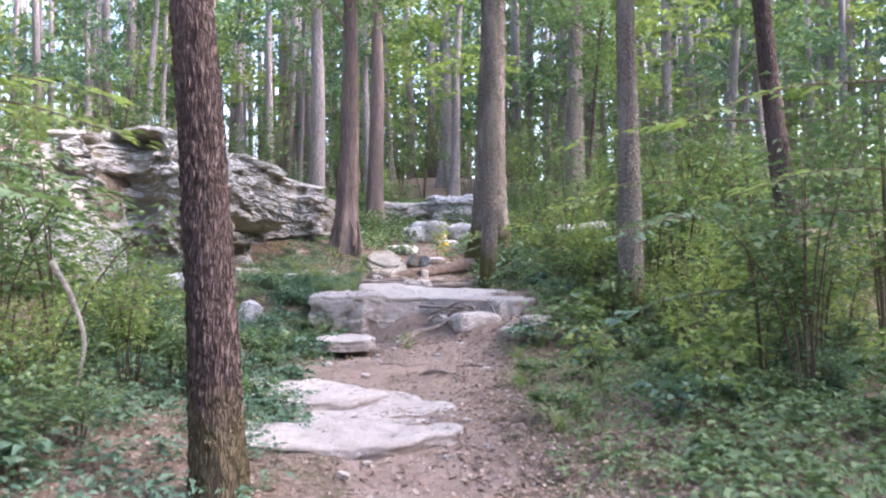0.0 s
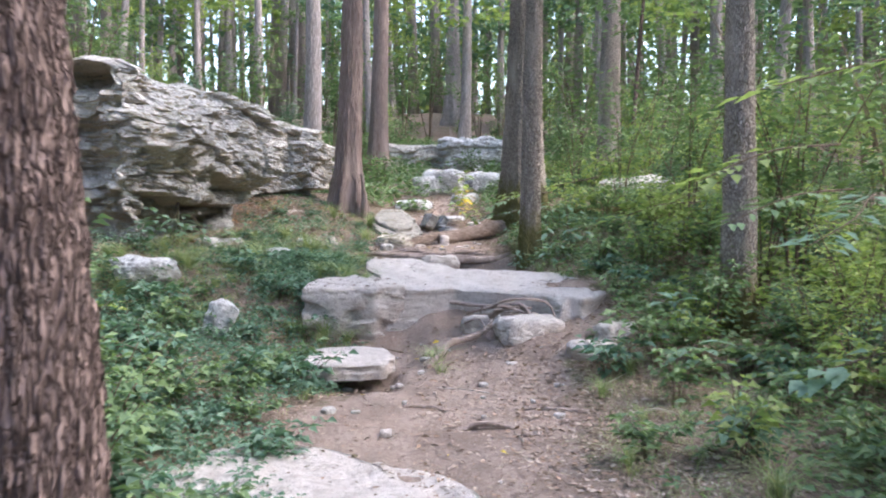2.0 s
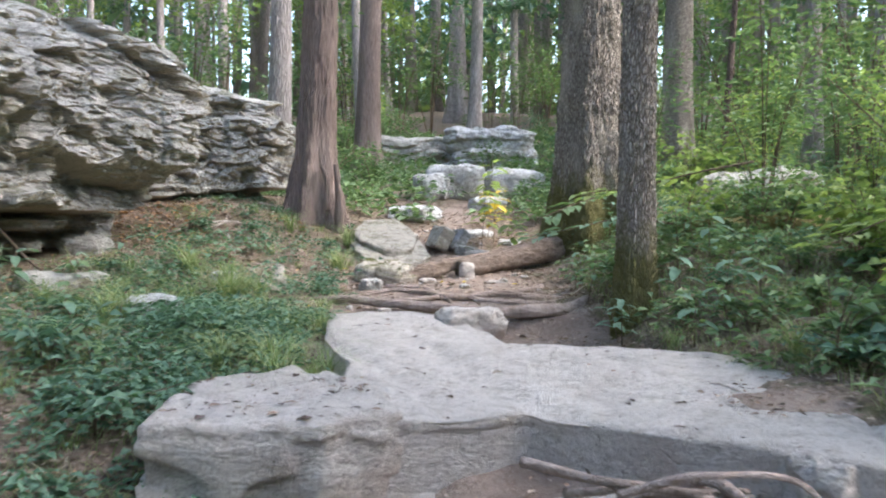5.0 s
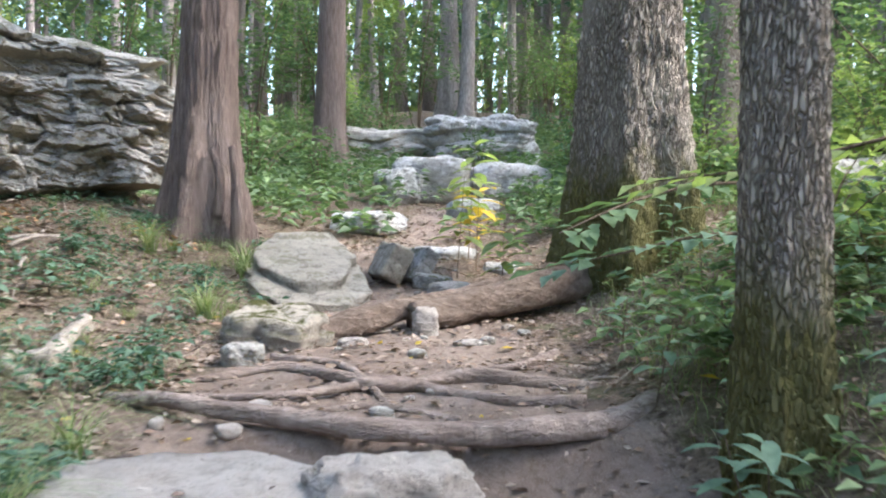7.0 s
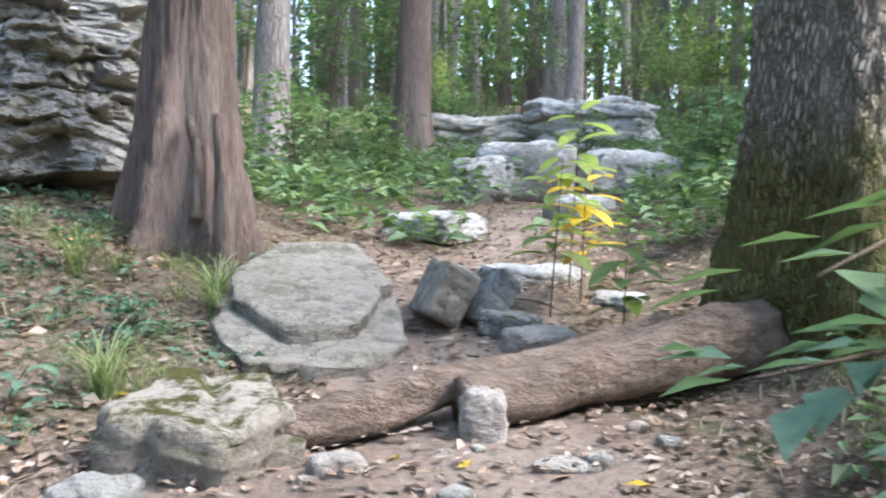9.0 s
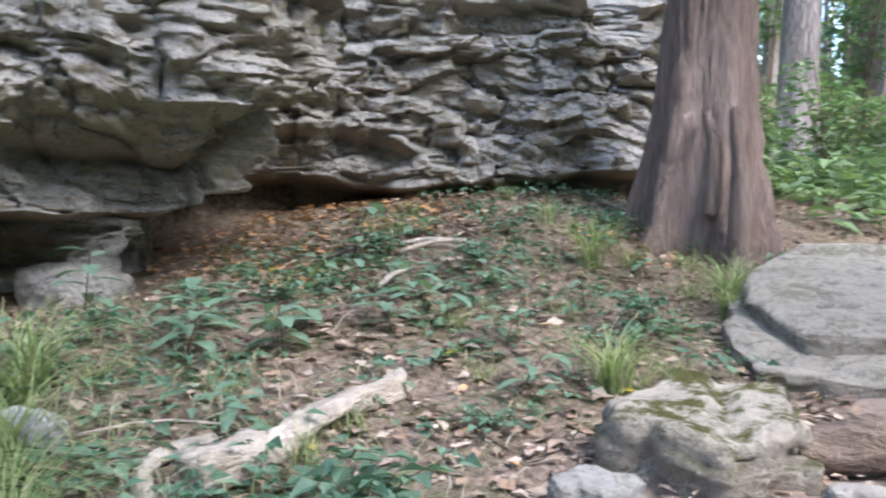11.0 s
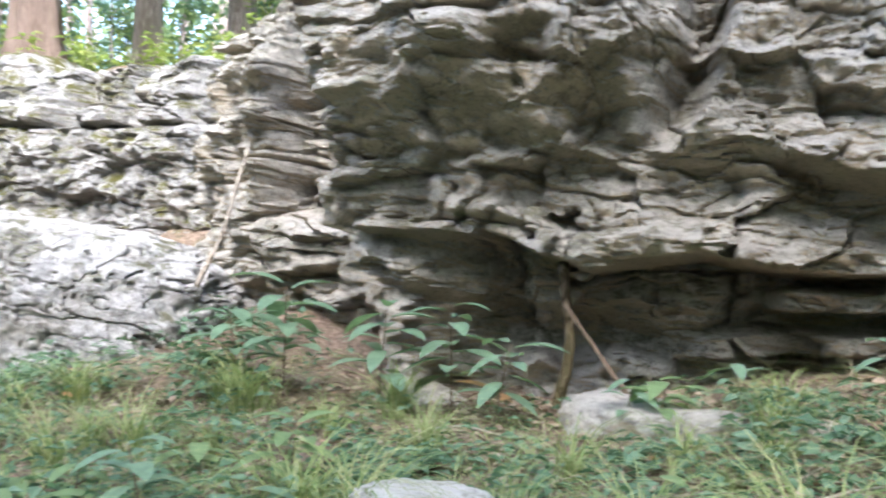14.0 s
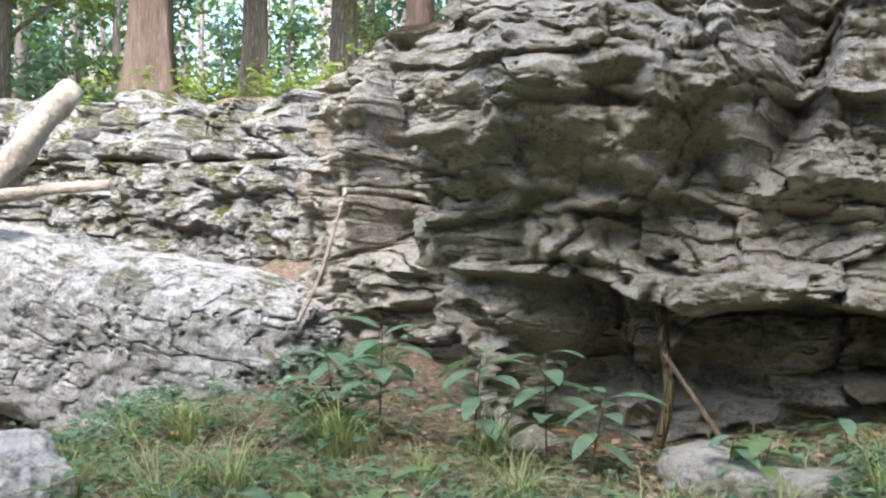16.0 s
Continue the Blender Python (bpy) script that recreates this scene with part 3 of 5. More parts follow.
def outcrop_shape(s, z):
    """The outcrop's overhangs: s runs along its line from the nose at the hollow."""
    s = s - 3.2
    low = line_at(s, (-3.2, 1.2), (-1.5, 1.35), (-0.3, 1.6), (0.1, 1.72), (0.6, 1.68), (1.1, 1.66), (1.12, 1.68), (1.6, 1.54), (2.05, 1.6), (2.5, 1.5), (3.1, 1.52), (3.8, 1.6), (5.5, 1.7))
    deep = line_at(s, (-1.2, 0.1), (-0.2, 0.16), (0.7, 0.2), (1.1, 0.55), (4, 0.6))
    d = -deep * step(low + 0.02, low - 0.03, z) - 0.12 * step(low - 0.15, low - 0.4, z)
    slab_front = step(0.95, 1.3, s) * step(2.4, 2.0, s) * step(low + 0.17, low + 0.12, z)
    d = d + 0.17 * slab_front
    high = line_at(s, (-0.4, 2.0), (0.4, 2.12), (0.9, 2.02), (1.7, 2.1), (2.2, 2.03), (2.6, 1.92), (2.9, 1.84), (3.5, 1.82), (3.75, 2.0), (4.4, 2.1))
    band = line_at(s, (-0.4, 0.0), (0.5, 0.05), (1.4, 0.08), (2.1, 0.08), (2.5, 0.3), (3.5, 0.36), (4.5, 0.2))
    d = d - band * step(high + 0.02, high - 0.05, z) - 0.08 * band * step(high, low, z)
    d = d + 0.3 * step(0.0, 1.0, s) * step(1.87, 1.65, s) * step(2.05, 2.3, z) * step(3.0, 2.6, z)
    d = d + 0.14 * step(2.4, 3.3, s) * step(high, high + 0.15, z)
    d = d - 0.34 * step(0.13, 0.02, np.abs(s - 1.93 - 0.25 * (z - 2.3))) * step(2.02, 2.2, z)
    d = d - 0.16 * step(0.16, 0.05, np.abs(s - 1.3)) * step(0.09, 0.02, np.abs(z - 2.42))
    d = d - 0.55 * step(-1.15, -0.95, s) * step(-0.1, -0.3, s) * step(1.7, 1.9, z)
    shelf = step(2.3, 2.4, s) * step(2.9, 2.8, s) * step(1.34, 1.36, z) * step(1.46, 1.43, z)
    shelf = shelf + 0.8 * step(1.9, 2.2, s) * step(3.3, 3.1, s) * step(1.14, 1.16, z) * step(1.28, 1.24, z)
    return d + 0.42 * shelf - 0.22 * np.clip(z - 2.3, 0, None)


def recess_shape(s, z):
    low = line_at(s, (0, 1.72), (1.4, 1.8), (2.2, 1.72), (3.0, 1.8), (4.5, 1.9))
    d = -0.42 * step(low + 0.02, low - 0.04, z)
    d = d - 0.22 * step(2.02, 1.94, z + 0.08 * np.sin(s * 3)) * step(0.6, 1.0, s) * step(2.3, 1.9, s)
    d = d - 0.2 * step(0.14, 0.05, np.abs(z - 2.62 - 0.05 * s)) + 0.12 * step(2.68, 2.8, z)
    return d


def low_shape(s, z):
    d = 0.12 * step(2.75, 2.7, z) - 0.1 * step(0.04, 0.0, np.abs(z - 2.55)) - 0.03
    for where, wide in ((1.3, 0.05), (2.6, 0.07), (3.6, 0.1), (4.15, 0.06), (4.75, 0.08), (5.4, 0.06)):
        d = d - 0.28 * step(wide + 0.05, 0.02, np.abs(s + 0.12 * (z - 2.5) - where)) * step(2.5, 2.6, z)
    return d


weathered_face("cliff", ((-6.75, 14.35), (-5.95, 13.45), (-5.35, 13.75), (-5.1, 14.45), (-4.75, 14.65), (-4.4, 14.4), (-4.0, 15.0), (-3.75, 15.9), (-3.42, 16.9), (-3.1, 17.7), (-3.2, 18.0), (-3.9, 18.25), (-4.8, 18.3)),
               foot_height, ((0, 3.0), (0.12, 2.95), (0.25, 3.3), (0.5, 3.2), (0.75, 3.1), (1, 2.9)), 1.6, "grey layered limestone outcrop with an undercut foot", 11, outcrop_shape, core=((-5.7, 15.3), (-4.9, 17.6)), pitch=0.011, rough=0.85)
weathered_face("recessed_cliff", ((-5.4, 18.0), (-4.6, 18.5), (-4.05, 19.05), (-3.5, 19.6), (-2.8, 20.15), (-2.55, 20.7), (-3.2, 21.4)),
               foot_height, ((0, 2.6), (0.3, 2.9), (0.7, 2.95), (0.85, 2.85), (1, 2.6)), 1.2, "dark layered limestone face set back behind the outcrop", 23, recess_shape, beds=0.13, pitch=0.014, rough=0.7, cells=1.3)
# ROCK_DARK paints tree shade onto this wall; its stone matches the outcrop.
weathered_face("low_cliff", ((-8.6, 8.6), (-8.0, 9.8), (-7.5, 11.4), (-7.0, 12.9), (-6.3, 14.2)),
               lambda x, y: 1.3, ((0, 3.3), (0.4, 3.15), (1, 3.05)), 1.4, "low wall of thin grey limestone layers under the woodland edge", 31, low_shape, beds=0.115, pitch=0.018, rough=0.45, cells=1.5, dip=0.02, material=ROCK_DARK)

# ---- slabs and stones of the path ----
slab("rock_slab", ((-1.4, 6.3), (-0.4, 6.15), (0.1, 6.6), (0.28, 7.3), (0.1, 8.0), (-0.4, 8.9), (-1.1, 9.3), (-1.7, 8.6), (-1.8, 7.4)), -0.15, (0, 0.01), 0.26,
     "broad pale limestone slab trodden smooth in the path", 3, SLAB, 160, 70)
slab("rock_slab", ((-1.9, 7.6), (-1.2, 7.5), (-0.75, 7.75), (-0.5, 8.3), (-1.0, 9.1), (-1.8, 9.4), (-2.2, 8.5)), -0.07, (0, 0.01), 0.12,
     "thin upper layer of pale limestone on the lower slab", 4, SLAB, 130, 60)
slab("stepping_stone", ((-1.62, 10.95), (-1.4, 10.8), (-0.9, 10.85), (-0.82, 11.2), (-0.95, 11.6), (-1.25, 11.75), (-1.6, 11.5)), 0.2, (0, 0.02), 0.12,
     "flat pale stone with a dark hollow under its edge", 5, SLAB, uneven=0.35)
slab("step_slab", ((-1.3, 12.66), (-0.9, 12.7), (-0.25, 12.9), (0.4, 12.5), (0.98, 12.1), (1.3, 12.6), (1.2, 13.6), (1.0, 14.15), (0.28, 14.25), (-0.25, 14.28), (-0.34, 14.72), (-0.57, 14.85), (-0.5, 15.3), (-0.9, 15.55), (-1.42, 15.45), (-1.36, 14.6), (-1.15, 13.9), (-1.12, 13.4)),
     0.73, (0.0, 0.06), 0.52, "large pale limestone slab forming a high step across the path", 6, SLAB, 300, 120, ledges=0.2, uneven=0.5)
slab("step_slab", ((-1.85, 12.55), (-1.1, 12.5), (-0.8, 12.75), (-1.0, 13.3), (-1.4, 13.7), (-1.85, 13.3)), 0.71, (0, 0.03), 0.56, "grey square block at the end of the high step", 7, SLAB, 160, 90, ledges=0.14, uneven=0.9)
boulder("stone", 0.42, 11.9, 0.2, (0.62, 0.5, 0.28), "angular tan stone below the high step", 8, SLAB, rz=20, rough=0.12, square=4)
boulder("stone", 0.95, 11.35, 0.14, (0.4, 0.32, 0.18), "angular grey stone at the edge of the path", 9, SLAB, rz=-15)
boulder("standing_stone", -2.58, 11.75, 0.2, (0.3, 0.16, 0.42), "small grey stone standing upright among the ground plants", 10, ROCK_PALE, rz=10, ry=12)
slab("mossy_stone", ((-1.45, 17.52), (-1.3, 17.38), (-1.0, 17.36), (-0.9, 17.6), (-1.05, 17.9), (-1.38, 17.9)), 1.05, (0.03, 0.12), 0.34,
     "lichened grey stone with yellow moss beside the fallen log", 12, ROCK_MOSS, 110, 60, ledges=0.1)
slab("tilted_slab", ((-1.52, 18.62), (-1.3, 18.42), (-0.85, 18.5), (-0.72, 18.75), (-0.85, 19.2), (-1.1, 19.55), (-1.5, 19.4), (-1.6, 18.95)), 1.19, (-0.1, 0.3), 0.2,
     "tilted grey slab split along its side", 13, ROCK_TAN, 140, 60, ledges=0.3, uneven=0.35)
slab("tilted_slab", ((-1.5, 18.8), (-1.2, 18.6), (-0.92, 18.7), (-0.88, 19.15), (-1.12, 19.62), (-1.5, 19.5), (-1.58, 19.1)), 1.31, (-0.08, 0.32), 0.1,
     "upper layer of the tilted grey slab", 14, ROCK_TAN, 120, 50, ledges=0.2, uneven=0.35)
boulder("stone_block", -0.68, 19.1, 1.14, (0.17, 0.3, 0.26), "upended grey block of stone in the path", 14, ROCK_TAN, rz=25, ry=28, square=12, rough=0.07)
boulder("stone_block", -0.5, 19.15, 1.12, (0.13, 0.28, 0.26), "upended dark block of stone in the path", 15, ROCK_DARK, rz=30, ry=34, square=12, rough=0.07)
boulder("stone_block", -0.34, 19.1, 1.06, (0.24, 0.26, 0.12), "low broken block of stone in the path", 17, ROCK_DARK, rz=-10, ry=12, square=10, rough=0.1)
boulder("boulder", -0.35, 24.0, 1.75, (0.95, 0.7, 0.6), "pale blue-grey boulder above the path", 16, ROCK_PALE, rough=0.12, square=4)
boulder("boulder", 0.65, 24.4, 1.8, (1.0, 0.7, 0.5), "pale blue-grey boulder partly hidden by plants", 17, ROCK_PALE, rz=20, square=4)
boulder("rock_ledge", 0.6, 29.5, 2.45, (1.9, 1.4, 1.0), "pale layered rock ledge up the slope", 18, ROCK_PALE, strata=0.2, n=60, square=6)
boulder("rock_ledge", -1.2, 30.2, 2.4, (2.4, 1.4, 0.95), "grey layered rock ledge up the slope", 19, ROCK, strata=0.2, n=60, square=6)
boulder("large_boulder", -5.6, 12.05, 0.8, (1.3, 3.0, 1.0), "long whitish boulder with dark lichen and moss patches", 20, ROCK_WHITE, rz=-14, rx=-11, n=220, square=4.5, rough=0.22)
boulder("stone", -2.55, 14.98, 0.72, (0.36, 0.36, 0.26), "pale grey stone lying in the grass", 71, ROCK_PALE, rz=20, rough=0.14, square=4)
boulder("stone", -3.6, 12.9, 0.72, (0.6, 0.4, 0.26), "whitish stone in the grass by the long boulder", 72, ROCK_PALE, rz=50, square=4, rough=0.28)
boulder("stone", -2.4, 16.34, float(land(-2.4, 16.34)) - 0.02, (0.2, 0.13, 0.11), "small white stone in the leaf litter", 73, ROCK_PALE)
boulder("stone", -3.45, 15.75, 0.92, (0.7, 0.4, 0.16), "flat mossy stone at the foot of the rock", 74, ROCK, rz=35, square=4, rough=0.28)
boulder("stone", -3.15, 16.2, 0.93, (0.4, 0.25, 0.15), "grey stone with moss at the foot of the rock", 75, ROCK_MOSS, rz=-20, square=4, rough=0.25)
boulder("stone", -3.88, 17.3, 0.98, (0.42, 0.34, 0.32), "rounded grey stone under the overhang", 76, ROCK, rz=10)
boulder("stone", -2.6, 19.6, 1.38, (0.3, 0.22, 0.12), "small pale stone in front of the dark rock face", 77, ROCK_PALE)
boulder("stone", -3.3, 19.3, 1.4, (0.4, 0.3, 0.16), "flat grey stone in front of the dark rock face", 78, ROCK)
boulder("stone", -0.36, 17.88, 0.84, (0.15, 0.09, 0.22), "pale pinkish stone wedged under the fallen log", 79, SLAB)
boulder("stone", -0.75, 17.55, 0.84, (0.16, 0.12, 0.08), "small pale stone before the fallen log", 90, SLAB, rz=30)
boulder("stone", -1.25, 17.15, 0.78, (0.22, 0.2, 0.16), "grey stone before the mossy stone", 91, ROCK, rz=10, square=4)
boulder("stone", -0.1, 17.7, 0.84, (0.2, 0.12, 0.05), "flat pale stone before the log", 92, SLAB)
boulder("stone", -0.2, 18.9, 1.0, (0.3, 0.24, 0.14), "flat pale stone behind the log", 93, SLAB, rz=40)
boulder("stone", 0.2, 19.6, 1.1, (0.3, 0.24, 0.14), "pale stone at the edge of the narrow path", 94, ROCK_PALE, rz=70)
boulder("stone", 0.85, 12.3, 0.32, (0.34, 0.26, 0.3), "angular stone under the end of the step", 95, SLAB, rz=30, square=6)
boulder("stone", 1.2, 11.6, 0.24, (0.4, 0.26, 0.22), "jagged stone at the edge of the path", 96, SLAB, rz=30, square=5, rough=0.22)
boulder("stone", -0.05, 12.45, 0.15, (0.3, 0.24, 0.26), "stone among the roots below the step", 97, SLAB, rz=10)
boulder("stone", -0.25, 20.1, 1.12, (0.55, 0.45, 0.22), "flat pale stone in the narrow path", 80, ROCK_PALE, rz=20, square=5)
boulder("stone", -0.95, 21.6, 1.4, (0.7, 0.5, 0.25), "pale flat stone beside the narrow path", 81, ROCK_PALE, rz=-20, square=4)
boulder("stone", -0.75, 23.6, 1.7, (0.5, 0.4, 0.5), "narrow pale boulder above the path", 82, ROCK_PALE, rz=20)
boulder("stone", 0.1, 22.4, 1.55, (0.5, 0.4, 0.25), "pale flat stone above the path", 83, ROCK_PALE)
boulder("stone", -0.42, 15.2, 0.62, (0.42, 0.28, 0.26), "pinkish stone at the back of the step", 84, SLAB, rz=20)
boulder("stone", 0.25, 11.4, 0.02, (0.3, 0.2, 0.12), "small tan stone in the bare soil", 85, SLAB, rz=50)
boulder("rock_ledge", 3.1, 19.6, 1.35, (1.3, 0.9, 0.7), "dark weathered rock at the edge of the undergrowth", 21, ROCK, strata=0.15, n=50)


# ---- trees ----
def trunk_mesh(name, height, r0, r1, material, bend=(0, 0), flare=0.4, lobes=5, bark=0.05, segs=60, rings=120, seed=1, cells=30):
    a = np.linspace(0, 2 * math.pi, segs, endpoint=False)[None]
    v = np.linspace(0, 1, rings)[:, None] ** 1.5
    z = -0.3 + v * (height + 0.3)
    zc = np.clip(z, 0, None)
    r = r0 + (r1 - r0) * zc / height
    f = flare * r0 * np.exp(-zc / (r0 * 2.2)) * (1 + 0.7 * np.cos(lobes * a + seed + 0.8 * np.sin(a * 2 + seed)))
    ridge = np.abs(fbm(np.cos(a) * r0 * cells, np.sin(a) * r0 * cells, z * cells * 0.16, 3, seed))
    rr = r + f + r0 * bark * (ridge * 2 - 0.4) + r0 * 0.07 * fbm(np.cos(a) * 1.5, np.sin(a) * 1.5, z * 1.2, 3, seed + 2)
    cx = bend[0] * (z / 3) + 0.03 * np.sin(z * 0.8 + seed)
    cy = bend[1] * (z / 3) + 0.03 * np.cos(z * 0.7 + seed)
    p = np.stack([cx + rr * np.cos(a), cy + rr * np.sin(a), z + 0 * a], -1)
    return mesh_from(name, p.reshape(-1, 3), grid_faces(rings, segs, True), material)


def crown(height, spread, count, rng, size=0.11, low=0.6):
    """Sprays of small leaves round hidden twigs, uneven and open."""
    k = max(4, count // 26)
    h = rng.uniform(low, 1.05, k) * height
    a = rng.uniform(0, 2 * math.pi, k)
    d = spread * rng.uniform(0.15, 1, k) * (1.15 - 0.5 * h / height)
    c = np.stack([np.cos(a) * d, np.sin(a) * d, h], 1)
    pick = rng.integers(0, k, count)
    q = c[pick] + rng.normal(0, 1, (count, 3)) * np.array((0.42, 0.42, 0.11)) * spread * 0.42
    al = rng.normal(0, 1, (count, 3)) * np.array((1, 1, 0.25))
    no = rng.normal(0, 0.35, (count, 3)) + np.array((0, 0, 1))
    L = rng.uniform(0.7, 1.3, count) * size
    return leaves(q, al, no, L, L * 0.6), c


def make_tree(name, x, y, height, r0, material, label, seed, crown_from=0.55, spread=2.2, count=2500, leaf=None, size=0.16, limbs=5, **k):
    rng = np.random.default_rng(seed)
    z = float(land(x, y))
    t = root_at(name, x, y, z, label, "tree")
    child("trunk", trunk_mesh("trunk", height, r0, r0 * 0.35, material, seed=seed, **k), t)
    if count:
        (v, f), c = crown(height, spread, count, rng, size, crown_from)
        b = k.get("bend", (0, 0))
        v = v + np.array((b[0], b[1], 0)) * v[:, 2:3] / 3
        for cc in c[:limbs]:
            s = np.array((b[0] * cc[2] / 3, b[1] * cc[2] / 3, cc[2] - 0.35 * spread))
            e = cc + np.array((b[0], b[1], 0)) * cc[2] / 3
            lv, lf = tube(smooth_line([s, s * 0.5 + e * 0.5 + (0, 0, 0.15), e], 6), np.linspace(r0 * 0.22, 0.012, 6), 5)
            child("limb", mesh_from("limb", lv, lf, material), t)
        child("crown", mesh_from("crown", v, f, leaf or LEAF_MID, False), t)["kind"] = "stuff"
    return t


make_tree("oak_tree", 1.02, 18.7, 11, 0.33, BARK_OAK, "large grey oak trunk with rough plated bark and mossy foot", 41, bark=0.10, segs=200, rings=420, flare=0.45, count=2500, spread=3, cells=42)
make_tree("oak_tree", 0.83, 15.55, 10, 0.143, BARK_OAK, "slender oak trunk with plated bark beside the path", 42, bark=0.12, segs=150, rings=420, flare=0.2, count=2000, cells=60, bend=(-0.02, 0))
make_tree("cedar_tree", -2.13, 19.85, 10, 0.235, BARK_CEDAR, "reddish cedar trunk with fluted flaring foot", 43, bark=0.12, segs=160, rings=300, flare=0.55, lobes=7, count=2000, cells=22, bend=(0.05, 0))
make_tree("dark_tree", -1.31, 5.3, 9, 0.155, BARK_DARK, "dark reddish-brown trunk with narrow bark furrows", 44, bark=0.14, segs=150, rings=420, flare=0.12, count=1500, cells=70, bend=(-0.2, 0))
make_tree("oak_tree", 2.5, 12.2, 9, 0.175, BARK_OAK, "slim grey trunk standing in the undergrowth", 45, flare=0.2, count=1800, bark=0.1, segs=80, rings=200)
make_tree("leaning_tree", 4.45, 11.3, 8, 0.16, BARK_DARK, "dark leaning trunk in the undergrowth", 46, flare=0.2, count=1500, bend=(-0.3, 0))
make_tree("oak_tree", 3.7, 25.3, 11, 0.29, BARK_OAK, "grey forest trunk up the slope", 47, flare=0.3, segs=60)
make_tree("cedar_tree", -2.1, 28.4, 12, 0.27, BARK_CEDAR, "pale reddish trunk up the slope", 48, flare=0.4)
make_tree("forest_tree", -3.7, 26.5, 12, 0.24, BARK_FAR, "pale straight trunk behind the outcrop", 49)
make_tree("young_tree", 3.5, 22.4, 7, 0.06, BARK_DARK, "thin dark leaning young tree in the undergrowth", 52, count=1200, crown_from=0.5, bend=(0.25, 0), spread=1.6, segs=16, rings=60)
make_tree("forest_tree", 0.15, 47, 14, 0.4, BARK_FAR, "tall trunk far up the slope", 50)
# Crown thickened and widened to shade the low wall beneath.
make_tree("forest_tree", -10.4, 10.2, 11, 0.25, BARK_CEDAR, "reddish trunk standing above the low rock wall", 51, count=9000, spread=4.6, size=0.2, leaf=LEAF_SUN, crown_from=0.45)

# Added trees with dense crowns, placed to shade the low wall and boulder.
for x, y, i in ((-12.0, 13.2, 53), (-11.3, 7.6, 54), (-8.6, 5.4, 55), (-13.4, 10.4, 56), (-8.9, 16.0, 57)):
    make_tree("forest_tree", x, y, 9, 0.2, BARK_CEDAR if i % 2 else BARK_FAR, "woodland tree added behind the low rock wall to shade it", i, segs=30, rings=60, count=7000, spread=3.6, leaf=LEAF_SUN, size=0.2, crown_from=0.42)

# far wood
rng = np.random.default_rng(7)
protos = []
for i in range(5):
    protos.append(make_tree("forest_tree", 0, 0, 13, 0.2, BARK_FAR, "straight woodland tree with open green crown", 60 + i, segs=14, rings=24, bark=0.0, count=1500, spread=2.6, limbs=3,
                            crown_from=0.32, leaf=(LEAF_MID, LEAF_COOL, LEAF_SUN)[i % 3], size=0.34))
spots = []
for i in range(4000):
    x, y = rng.uniform(-45, 45), rng.uniform(-12, 75)
    keep_out = (-13 < x < 7 and -12 < y < 26) or (-2 < x < 5 and 8 < y < 32)
    if keep_out or any((x - a) ** 2 + (y - b) ** 2 < 5.0 for a, b in spots):
        continue
    spots.append((x, y))
    if len(spots) >= 230:
        break
for i, (x, y) in enumerate(spots):
    sc = rng.uniform(0.7, 1.35)
    m = pose(x, y, float(land(x, y)), rng.uniform(-3, 3), rng.uniform(-3, 3), rng.uniform(0, 360)) @ Matrix.Diagonal((sc, sc, rng.uniform(0.9, 1.2), 1))
    if i < 5:
        protos[i].matrix_world = m
    else:
        copy_thing(protos[i % 5], m)


def far_wood(name, count, material, label, seed, size, y0=42, y1=95, width=75):
    """The closed wood far up the slope: many leafy sprays on one sheet of the hill."""
    rng = np.random.default_rng(seed)
    k = count // 30
    a, r = rng.uniform(0, 2 * math.pi, k), np.sqrt(rng.uniform(y0**2, y1**2, k))
    x, y = r * np.sin(a), 12 + r * np.cos(a)
    z = land(x, y) + 22 * rng.uniform(0, 1, k) ** 1.3
    pick = rng.integers(0, k, count)
    c = np.stack([x, y, z], 1)[pick] + rng.normal(0, 1, (count, 3)) * (1.6, 1.6, 0.8)
    al = rng.normal(0, 1, (count, 3))
    no = rng.normal(0, 0.8, (count, 3)) + np.array((0, 0, 1))
    L = rng.uniform(0.6, 1.3, count) * size
    v, f = leaves(c, al, no, L, L * 0.7)
    tagged(new(name, mesh_from(name, v, f, material, False)), label, "trees", kind="stuff")


far_wood("far_foliage", 55000, LEAF_MID, "distant green woodland foliage", 91, 0.7)
far_wood("far_foliage", 45000, LEAF_COOL, "distant cool-green woodland foliage", 92, 0.7)
# Extra lighter leaves: the sunlit look is in their colour, to brighten the wood.
far_wood("far_foliage", 50000, LEAF_SUN, "distant sunlit yellow-green foliage", 93, 0.6)
rng = np.random.default_rng(94)
poles = []
for i in range(900):
    a, r = rng.uniform(0, 2 * math.pi), rng.uniform(34, 80)
    x, y = r * math.sin(a), 12 + r * math.cos(a)
    z, w, hgt = float(land(x, y)), rng.uniform(0.12, 0.34), rng.uniform(14, 24)
    lx, ly = rng.uniform(-0.8, 0.8, 2)
    poles.append(tube([(x, y, z - 0.5), (x + lx * 0.5, y + ly * 0.5, z + hgt / 2), (x + lx, y + ly, z + hgt)], (w, w * 0.75, w * 0.35), 7))
pv, pf = joined(poles)
tagged(new("far_trunks", mesh_from("far_trunks", pv, pf, BARK_FAR)), "distant pale straight tree trunks", "trees", kind="stuff")


